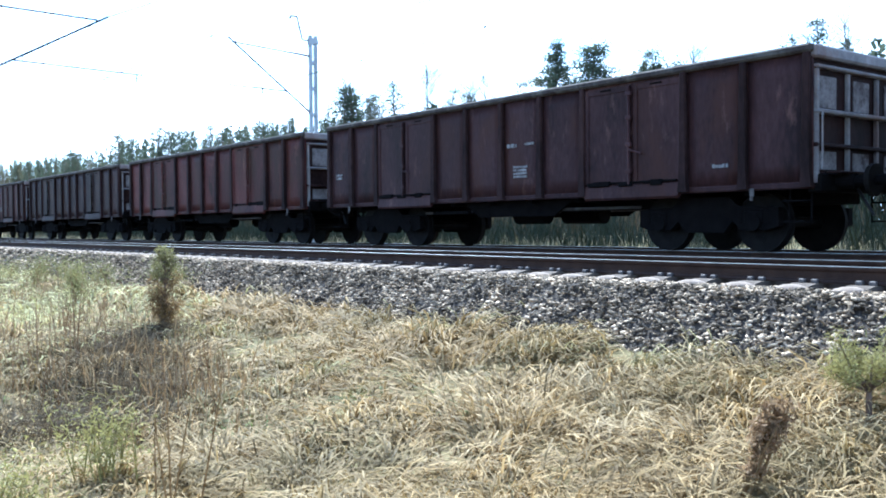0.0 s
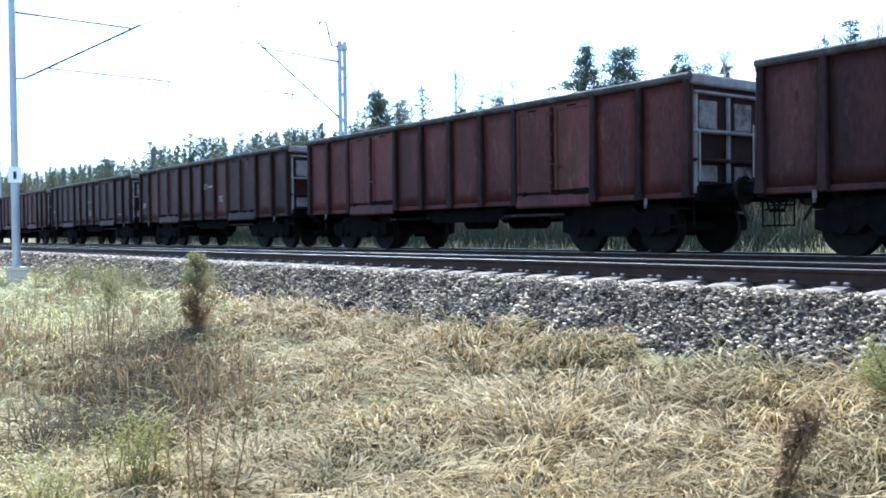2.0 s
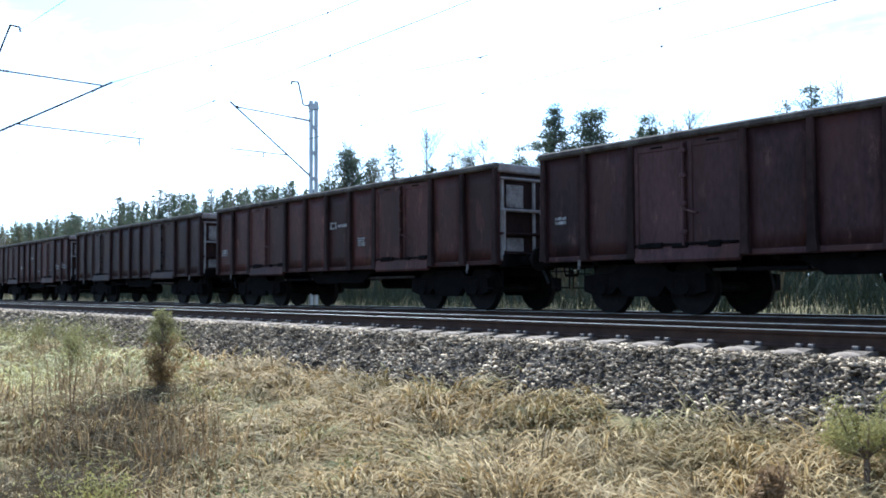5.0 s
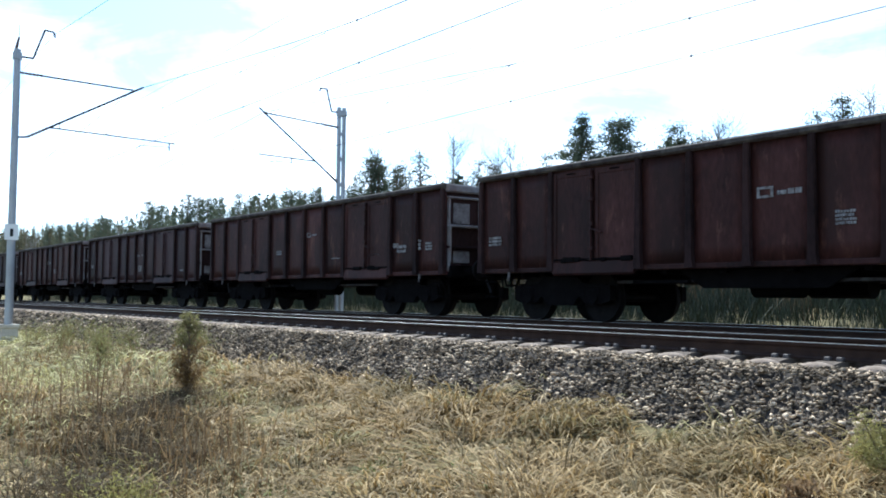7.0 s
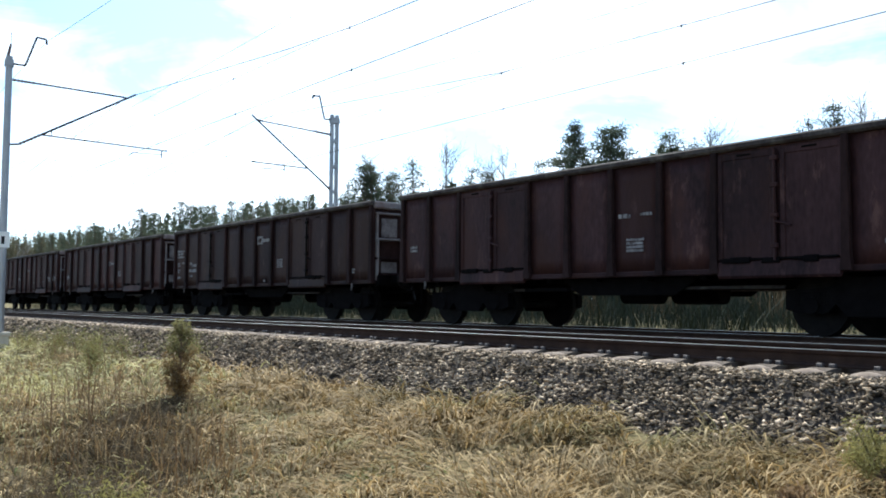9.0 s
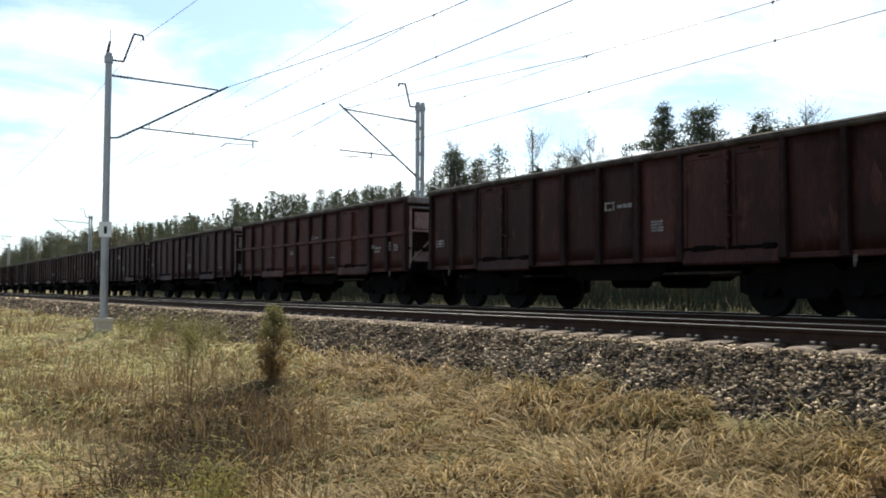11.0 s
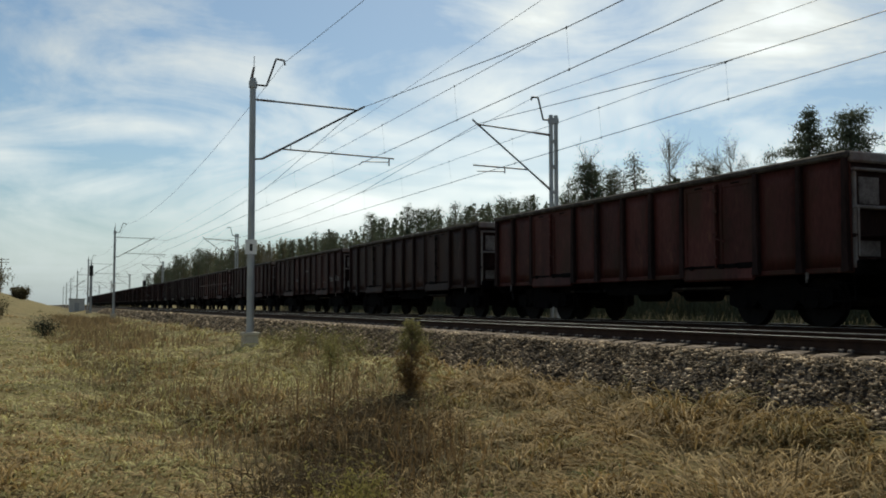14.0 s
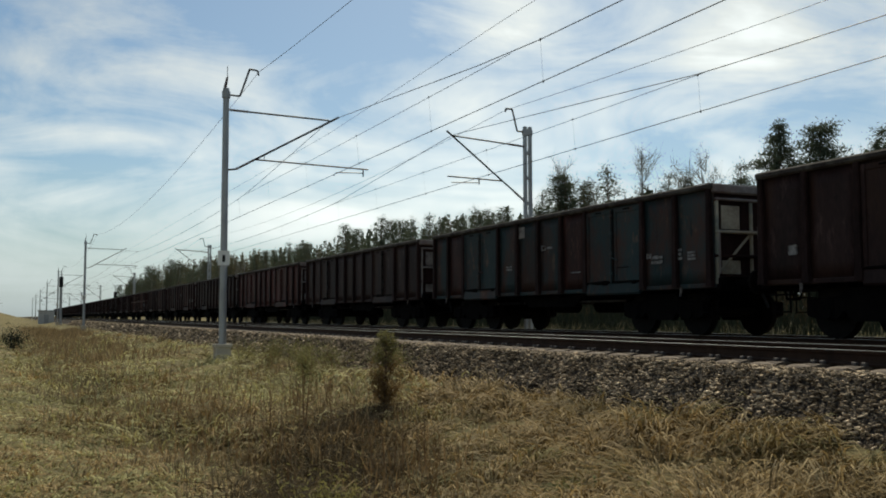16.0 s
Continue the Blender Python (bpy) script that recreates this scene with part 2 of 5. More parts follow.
RUST = (0.0425, 0.0204, 0.0119)
PAINTS = {
    "plum": material("plum_brown_paint", [(0.0159, 0.0080, 0.0084), (0.0371, 0.0175, 0.0176), (0.0584, 0.0291, 0.0290)], 0.6, spec=0.12, scale=1.1, fine=17, bump=0.2, streak=0.75, stain=(0.0486, 0.0203, 0.0154), stain_amount=0.8, stain_scale=0.9, obj=0.24, fleck=(0.105, 0.055, 0.045)),
    "oxide": material("red_oxide_paint", [(0.0300, 0.0102, 0.0084), (0.0664, 0.0196, 0.0162), (0.0928, 0.0312, 0.0260)], 0.6, spec=0.12, scale=1.1, fine=17, bump=0.2, streak=0.75, stain=RUST, stain_amount=0.8, stain_scale=0.9, obj=0.24, fleck=(0.12, 0.05, 0.032)),
    "brown": material("dark_brown_paint", [(0.0178, 0.0080, 0.0068), (0.0443, 0.0167, 0.0139), (0.0690, 0.0275, 0.0229)], 0.6, spec=0.12, scale=1.1, fine=17, bump=0.2, streak=0.75, stain=(0.0265, 0.0131, 0.0108), stain_amount=0.8, stain_scale=0.9, obj=0.24, fleck=(0.115, 0.052, 0.035)),
    "slate": material("sooty_brown_paint", [(0.0136, 0.0070, 0.0066), (0.0278, 0.0142, 0.0131), (0.0437, 0.0234, 0.0199)], 0.6, spec=0.12, scale=1.1, fine=17, bump=0.2, streak=0.75, stain=RUST, stain_amount=0.7, stain_scale=0.9, obj=0.24, fleck=(0.085, 0.05, 0.045)),
    "patched": material("patched_green_paint", [(0.0143, 0.0270, 0.0304), (0.0237, 0.0375, 0.0395), (0.0434, 0.0315, 0.0280)], 0.6, spec=0.12, scale=0.6, fine=17, bump=0.2, streak=0.6, stain=(0.0592, 0.0255, 0.0181), stain_amount=0.9, stain_scale=0.7, obj=0.35, fleck=(0.12, 0.075, 0.05)),
}
# Ribs and end walls: shade is put into this paint, darker than the panels.
M_RIB = material("shade_dark_paint", [(0.0110, 0.0064, 0.0060), (0.0240, 0.0130, 0.0120), (0.0390, 0.0205, 0.0185)], 0.7, spec=0.08, scale=2, fine=20, bump=0.2, streak=0.7, obj=0.15)
# Dust, plus the sunlit top edge of rails and rods put into the colour.
M_RIM = material("dusty_lit_rim", [(0.028, 0.021, 0.019), (0.068, 0.058, 0.052)], 0.8, scale=2.5, fine=20, bump=0.3, stain=(0.11, 0.10, 0.085), stain_amount=0.7, stain_scale=2)
M_OLIVE = material("olive_grass", [(0.18, 0.155, 0.062), (0.33, 0.28, 0.128)], 0.8, scale=2, fine=10, bump=0, island=0.35, trans=0.3)
M_SLEEPER = material("rust_stained_sleeper_concrete", [(0.07, 0.052, 0.038), (0.15, 0.12, 0.095)], 0.9, scale=4, fine=50, bump=0.3, stain=(0.045, 0.028, 0.018), stain_amount=0.7)
M_SLEEPER_END = material("pale_sleeper_end_concrete", [(0.20, 0.155, 0.118), (0.38, 0.305, 0.24)], 0.9, scale=5, fine=50, bump=0.4, stain=(0.2, 0.15, 0.11), stain_amount=0.6, stain_scale=3)
M_YOUNG = material("young_yellow_green_needles", [(0.215, 0.195, 0.062), (0.35, 0.31, 0.118)], 0.7, scale=4, fine=20, bump=0, island=0.3, trans=0.4)
M_RUSSET = material("russet_withered_leaves", [(0.15, 0.095, 0.043), (0.28, 0.185, 0.088)], 0.85, scale=3, fine=20, bump=0, island=0.35, trans=0.35)
M_END = material("pale_end_frame_paint", [(0.15, 0.135, 0.13), (0.28, 0.26, 0.25)], 0.7, scale=3, fine=30, bump=0.15, stain=(0.16, 0.10, 0.08), stain_amount=0.6)
M_PANEL = material("pale_end_panel_paint", [(0.09, 0.078, 0.074), (0.30, 0.275, 0.26)], 0.75, scale=3, fine=30, bump=0.15, stain=(0.05, 0.035, 0.03), stain_amount=0.9, stain_scale=2.2)
M_CREAM = material("chipped_cream_paint", [(0.26, 0.235, 0.18), (0.52, 0.48, 0.38)], 0.7, scale=2.5, fine=30, bump=0.15, stain=(0.16, 0.20, 0.19), stain_amount=0.7, stain_scale=1.6)
M_PINK = material("faded_red_primer", [(0.20, 0.125, 0.115), (0.42, 0.30, 0.275)], 0.75, scale=3, fine=30, bump=0.15, stain=(0.10, 0.05, 0.04), stain_amount=0.8, stain_scale=2.2)
M_TANGLE = material("dark_bramble_stems", [(0.065, 0.048, 0.026), (0.145, 0.11, 0.065)], 0.85, scale=2, fine=12, bump=0, island=0.4, trans=0.2)
M_SCRUB = material("dark_scrub", [(0.02, 0.028, 0.017), (0.048, 0.058, 0.034)], 0.8, scale=1.5, fine=9, bump=0, island=0.4)
M_DEAD = material("grey_brown_dead_weed", [(0.165, 0.118, 0.063), (0.30, 0.225, 0.125)], 0.85, scale=1.5, fine=9, bump=0, island=0.4, trans=0.35)
# Browner than the tufts; the dark of the gaps is put into its colour.
M_THATCH = material("dark_gap_thatch", [(0.14, 0.095, 0.042), (0.28, 0.20, 0.09)], 0.85, scale=1.2, fine=9, bump=0, island=0.4, trans=0.15)
M_PATH = material("worn_path_grass", [(0.33, 0.305, 0.122), (0.55, 0.50, 0.25)], 0.8, scale=1.1, fine=8, bump=0, island=0.45, stain=(0.17, 0.16, 0.07), stain_amount=0.6, stain_scale=0.5, trans=0.25)
M_PALE = material("pale_withered_weed", [(0.16, 0.145, 0.095), (0.32, 0.29, 0.20)], 0.85, scale=1.5, fine=9, bump=0, island=0.45, trans=0.35)
M_ASH = material("ashen_dead_weed", [(0.17, 0.135, 0.08), (0.29, 0.24, 0.15)], 0.85, scale=1.5, fine=9, bump=0, island=0.4, trans=0.3)
M_SAP = material("dull_olive_leaves", [(0.16, 0.15, 0.055), (0.28, 0.255, 0.11)], 0.75, scale=4, fine=20, bump=0, island=0.35, trans=0.4)
M_BROOM = material("withered_brown_twigs", [(0.15, 0.095, 0.04), (0.31, 0.205, 0.088)], 0.8, scale=3, fine=30, bump=0, island=0.4, trans=0.3)
M_MARK = material("worn_white_lettering", [(0.16, 0.15, 0.145), (0.34, 0.325, 0.31)], 0.7, scale=9, fine=40, bump=0, stain=(0.06, 0.045, 0.04), stain_amount=0.8, stain_scale=11)


# ---- mesh helpers ----
def finish(bm, name, mat, smooth=False):
    me = bpy.data.meshes.new(name)
    bmesh.ops.recalc_face_normals(bm, faces=bm.faces)
    bm.to_mesh(me)
    bm.free()
    me.materials.append(mat)
    if smooth:
        me.polygons.foreach_set("use_smooth", [True] * len(me.polygons))
    return me


def part(name, bm, mat, parent, label="", loc=(0, 0, 0), smooth=False):
    """One bmesh, or a mesh that alike parts share, as one object under a thing or a part."""
    me = bm if isinstance(bm, bpy.types.Mesh) else finish(bm, name, mat, smooth)
    ob = new(name, me)
    ob.parent = parent
    ob.location = loc
    return tagged(ob, label)


def box(x0, x1, y0, y1, z0, z1, bevel=0.0, bm=None):
    """A box, with its edges bevelled, added to bm or to a new bmesh."""
    own = bmesh.new()
    bmesh.ops.create_cube(own, size=1.0)
    for v in own.verts:
        v.co = Vector((x0 + (v.co.x + 0.5) * (x1 - x0), y0 + (v.co.y + 0.5) * (y1 - y0), z0 + (v.co.z + 0.5) * (z1 - z0)))
    if bevel:
        bmesh.ops.bevel(own, geom=list(own.edges), offset=bevel, segments=1, affect="EDGES")
    return join(bm, own)


def join(bm, own):
    if bm is None:
        return own
    me = bpy.data.meshes.new("tmp")
    own.to_mesh(me)
    own.free()
    bm.from_mesh(me)
    bpy.data.meshes.remove(me)
    return bm


def prism(points, x0, x1, bm=None, axis="x"):
    """A closed outline in (y, z) (or (x, z), axis y), drawn out between two planes."""
    own = bmesh.new()
    ends = []
    for q in (x0, x1):
        ends.append([own.verts.new((q, u, w) if axis == "x" else (u, q, w)) for u, w in points])
    own.faces.new(ends[0])
    own.faces.new(ends[1][::-1])
    k = len(points)
    for i in range(k):
        own.faces.new((ends[0][i], ends[0][(i + 1) % k], ends[1][(i + 1) % k], ends[1][i]))
    return join(bm, own)


def rod(p, q, r, seg=8, bm=None, r2=None):
    """A round bar from p to q."""
    own = bmesh.new()
    p, q = Vector(p), Vector(q)
    bmesh.ops.create_cone(own, cap_ends=True, segments=seg, radius1=r, radius2=r if r2 is None else r2, depth=(q - p).length)
    turn = (q - p).to_track_quat("Z", "Y").to_matrix().to_4x4()
    bmesh.ops.transform(own, matrix=Matrix.Translation((p + q) / 2) @ turn, verts=own.verts)
    return join(bm, own)


def arrays(name, verts, faces, mat, smooth=False):
    """A mesh from numpy arrays; faces all of one size."""
    me = bpy.data.meshes.new(name)
    k = faces.shape[1]
    me.vertices.add(len(verts))
    me.vertices.foreach_set("co", verts.astype(np.float32).ravel())
    me.loops.add(faces.size)
    me.loops.foreach_set("vertex_index", faces.astype(np.int32).ravel())
    me.polygons.add(len(faces))
    me.polygons.foreach_set("loop_start", np.arange(0, faces.size, k, dtype=np.int32))
    me.polygons.foreach_set("loop_total", np.full(len(faces), k, dtype=np.int32))
    if smooth:
        me.polygons.foreach_set("use_smooth", np.ones(len(faces), dtype=bool))
    me.update(calc_edges=True)
    me.materials.append(mat)
    return me


def empty(name, m):
    ob = new(name)
    ob.matrix_basis = m
    return ob


# ---- the ground ----
PROFILE_X = [-3000, -400, -60, -12, -2, 1.5, 4.2, 5.6, 6.6, 7.05, 7.8, 15.3, 16.0, 17.5, 20, 26, 34, 60, 400, 3000]
PROFILE_Z = [0.0, 0.3, -0.6, -1.0, -1.15, -1.22, -1.20, -1.06, -0.86, -0.76, -0.62, -0.62, -0.66, -0.8, -0.7, -0.2, 0.2, 0.4, 0.4, 0.0]


def lumps(x, y):
    """Smooth unevenness of the field, by sums of waves."""
    return (0.045 * np.sin(1.1 * x + 0.7 * y + 0.4) + 0.04 * np.sin(0.53 * x - 1.27 * y + 1.9) + 0.03 * np.sin(2.3 * x + 0.31 * y)
            + 0.02 * np.sin(2.9 * y - 1.7 * x + 0.7))


def ditch_x(y):
    """The shallow ditch between the worn path and the embankment."""
    return np.interp(y, [2, 6, 9, 15, 35, 100, 300], [3.4, 3.2, 2.9, 1.7, 0.5, -0.5, -2.0])


def ground_z(x, y):
    x, y = np.asarray(x, float), np.asarray(y, float)
    z = np.interp(x, PROFILE_X, PROFILE_Z)
    near = np.clip((7.2 - x) / 1.2, 0, 1) + np.clip((x - 17) / 3, 0, 1)
    berm = 3.7 * np.clip((y - 45) / 105, 0, 1) ** 1.5 * np.clip((4.0 - x) / 12.0, 0, 1) ** 1.3
    off = x - ditch_x(y)
    ditch = np.where(off > 0, np.exp(-(off / 0.55) ** 2), np.exp(-(off / 0.9) ** 2)) * np.interp(y, [3, 7, 40, 90], [0, 0.26, 0.26, 0])
    return z + lumps(x, y) * np.clip(near, 0, 1) + berm - ditch


gx = np.array(sorted(set(np.concatenate([[-3000, -1200, -400, -150, -60, -30, -20], np.arange(-14, -2, 0.4), np.arange(-2, 8, 0.22), [7.05, 7.8, 9, 12, 14, 15.3, 16], np.arange(17, 40, 2), [45, 60, 100, 200, 400, 1200, 3000]]).tolist())))
gy = np.array(sorted(set(np.concatenate([[-3000, -1000, -300, -100, -50, -30], np.arange(-20, 50, 0.5), np.arange(50, 120, 3), [130, 150, 180, 220, 300, 450, 800, 1500, 3000]]).tolist())))
GX, GY = np.meshgrid(gx, gy, indexing="ij")
gv = np.stack([GX, GY, ground_z(GX, GY)], -1).reshape(-1, 3)
ii, jj = np.meshgrid(np.arange(len(gx) - 1), np.arange(len(gy) - 1), indexing="ij")
base = (ii * len(gy) + jj).ravel()
gf = np.stack([base, base + len(gy), base + len(gy) + 1, base + 1], -1)
tagged(new("ground", arrays("ground", gv, gf, M_EARTH, True)), "dry field of pale straw-coloured grass on brown earth", "ground", kind="structure")


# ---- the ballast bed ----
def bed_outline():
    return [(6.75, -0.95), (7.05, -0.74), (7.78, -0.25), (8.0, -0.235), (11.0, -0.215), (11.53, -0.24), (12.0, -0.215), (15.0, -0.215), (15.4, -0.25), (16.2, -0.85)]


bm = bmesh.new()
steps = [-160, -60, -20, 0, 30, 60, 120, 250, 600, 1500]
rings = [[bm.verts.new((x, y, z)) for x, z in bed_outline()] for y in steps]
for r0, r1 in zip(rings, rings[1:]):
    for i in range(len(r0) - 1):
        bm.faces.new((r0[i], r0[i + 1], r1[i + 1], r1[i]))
tagged(new("ballast_bed", finish(bm, "ballast_bed", M_BED)), "ballast bed under the two tracks, dark as the gaps between stones", "ballast", kind="structure")

LUMP_V = np.array([(x, y, z) for x in (-1, 1) for y in (-1, 1) for z in (-1, 1)]) * 0.8
LUMP_F = np.array([(0, 1, 3), (0, 3, 2), (4, 6, 7), (4, 7, 5), (0, 4, 5), (0, 5, 1), (2, 3, 7), (2, 7, 6), (0, 2, 6), (0, 6, 4), (1, 5, 7), (1, 7, 3)])


def turns(rng, n):
    """n random rotation matrices."""
    q = rng.normal(size=(n, 4))
    q /= np.linalg.norm(q, axis=1)[:, None]
    w, x, y, z = q.T
    return np.stack([1 - 2 * (y * y + z * z), 2 * (x * y - w * z), 2 * (x * z + w * y), 2 * (x * y + w * z), 1 - 2 * (x * x + z * z),
                     2 * (y * z - w * x), 2 * (x * z - w * y), 2 * (y * z + w * x), 1 - 2 * (x * x + y * y)], -1).reshape(n, 3, 3)


def stones(name, n, y0, y1, size, seed, u0=0.0, u1=1.0):
    """Broken stones strewn over the shoulder, each a jagged lump; u runs from the toe (0) to the sleeper ends (1)."""
    rng = np.random.default_rng(seed)
    y = rng.uniform(y0, y1, n)
    u = rng.uniform(u0, u1, n)
    ragged = 0.12 * np.sin(1.3 * y) + 0.1 * np.sin(3.1 * y + 1) - 0.1
    x = np.where(u < 0.62, 6.85 + ragged * (1 - u / 0.62) + u / 0.62 * 0.93, 7.78 + (u - 0.62) / 0.38 * 0.62)
    z = np.interp(x, [q[0] for q in bed_outline()], [q[1] for q in bed_outline()])
    z = z + rng.uniform(-0.045, 0.05, n) * np.interp(x, [7.7, 7.95], [1.0, 0.45]) + np.interp(x, [7.8, 8.05], [0.0, 0.008])
    on_sleeper = (x > 8.19) & (np.abs((y + 2.0 + 0.3) % 0.6 - 0.3) < 0.105)
    z = np.where(on_sleeper, -0.32, z)
    s = size * rng.uniform(0.6, 1.25, n)
    v = LUMP_V[None] + rng.uniform(-0.5, 0.5, (n, 8, 3))
    v = v * np.stack([rng.uniform(1.0, 1.75, n), rng.uniform(0.75, 1.2, n), rng.uniform(0.34, 0.62, n)], -1)[:, None, :]
    tilt = turns(rng, n) * 0.32 + np.eye(3) * 0.68
    yaw = rng.uniform(0, 6.283, n)
    c, q, o, e = np.cos(yaw), np.sin(yaw), np.zeros(n), np.ones(n)
    spin = np.stack([c, -q, o, q, c, o, o, o, e], -1).reshape(n, 3, 3)
    v = np.einsum("nij,njm,nkm->nki", tilt, spin, v) * s[:, None, None] + np.stack([x, y, z], -1)[:, None, :]
    f = (LUMP_F[None] + 8 * np.arange(n)[:, None, None]).reshape(-1, 3)
    return new(name, arrays(name, v.reshape(-1, 3), f, M_STONE))


tagged(stones("ballast_stones", 48000, 1.5, 26, 0.0245, 3), "grey broken ballast stones on the shoulder beside the near track", "ballast", kind="stuff")
tagged(stones("ballast_stones", 12000, 26, 62, 0.046, 4), "grey broken ballast stones further along the shoulder", "ballast", kind="stuff")
tagged(stones("ballast_stones", 5000, 62, 150, 0.10, 5), "grey broken ballast stones far along the shoulder", "ballast", kind="stuff")


# ---- tracks ----
def rail_outline(cx):
    half = [(0.0, -0.172), (0.075, -0.172), (0.075, -0.160), (0.018, -0.140), (0.010, -0.125), (0.010, -0.055), (0.030, -0.042), (0.034, -0.030), (0.034, -0.004)]
    return [(cx + u, w) for u, w in half] + [(cx - u, w) for u, w in half[:0:-1]]


def sleeper_mesh():
    b = bmesh.new()
    prism([(-1.3, -0.40), (1.3, -0.40), (1.3, -0.26), (1.05, -0.19), (0.95, -0.172), (0.45, -0.172), (0.30, -0.20), (-0.30, -0.20), (-0.45, -0.172), (-0.95, -0.172), (-1.05, -0.19), (-1.3, -0.26)], -0.13, 0.13, b, axis="y")
    # the ends are pale domes, clean of rust and grease, shaped to fit the camera's view
    for x in (-1.17, 1.17):
        own = bmesh.new()
        bmesh.ops.create_uvsphere(own, u_segments=12, v_segments=8, radius=1.0)
        bmesh.ops.transform(own, matrix=Matrix.Translation((x, 0, -0.25)) @ Matrix.Diagonal((0.20, 0.19, 0.082, 1)), verts=own.verts)
        join(b, own)
    me = finish(b, "sleeper", M_SLEEPER)
    me.materials.append(M_SLEEPER_END)
    for f in me.polygons:
        f.material_index = 1 if abs(f.center.x) > 0.93 and f.area < 0.012 else 0
    return me


def clip_mesh():
    b = box(-0.028, 0.028, -0.034, 0.034, -0.172, -0.13, 0.008)
    return finish(b, "rail_clip", M_CLIP)


SLEEPER, CLIP = sleeper_mesh(), clip_mesh()


def track(axis_x, first, count, label):
    root = empty("railway_track", pose(axis_x, 0, 0))
    tagged(root, label, "railway track")
    for side in (-1, 1):
        cx = side * (GAUGE / 2 + 0.036)
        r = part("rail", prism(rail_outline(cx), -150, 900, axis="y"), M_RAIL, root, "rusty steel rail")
        part("rail_head", box(cx - 0.024, cx + 0.024, -150, 900, -0.009, 0.0, 0), M_SHINE, r, "polished running surface")
    for i in range(count):
        s = part("sleeper", SLEEPER, None, root, loc=(0, first + 0.6 * i, 0))
        if axis_x < 12 and i < 62:
            for side, off in ((-1, -0.1), (-1, 0.1), (1, -0.1), (1, 0.1)):
                for along in (-0.068, 0.068):
                    part("rail_clip", CLIP, None, s, loc=(side * (GAUGE / 2 + 0.036) + off, along, 0))
    b = bmesh.new()
    for i in range(250):
        y = first + 0.6 * (count + i)
        box(-1.3, 1.3, y - 0.12, y + 0.12, -0.3, -0.175, 0, b)
    far = part("sleepers", b, M_SLEEPER, root)
    tagged(far, kind="stuff")
    return root


track(NEAR, -2.0, 110, "near railway track with rusty rails on concrete sleepers")
track(FAR, -2.0, 60, "far railway track on which the coal train runs")


# ---- the wagons ----
BAY = 13.1 / 12
RIBS = [i for i in range(1, 12) if i not in (3, 9)]
TOP, SILL = 2.96, 0.93


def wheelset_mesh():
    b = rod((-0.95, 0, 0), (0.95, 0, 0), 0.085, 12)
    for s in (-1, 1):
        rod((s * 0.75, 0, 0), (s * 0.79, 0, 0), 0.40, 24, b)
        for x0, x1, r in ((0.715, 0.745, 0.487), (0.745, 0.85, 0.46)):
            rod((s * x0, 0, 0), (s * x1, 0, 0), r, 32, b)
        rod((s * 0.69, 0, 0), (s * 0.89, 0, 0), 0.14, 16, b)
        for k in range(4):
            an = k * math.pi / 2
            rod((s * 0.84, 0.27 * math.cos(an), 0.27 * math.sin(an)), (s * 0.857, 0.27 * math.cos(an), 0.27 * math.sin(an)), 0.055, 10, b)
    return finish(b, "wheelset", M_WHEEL)


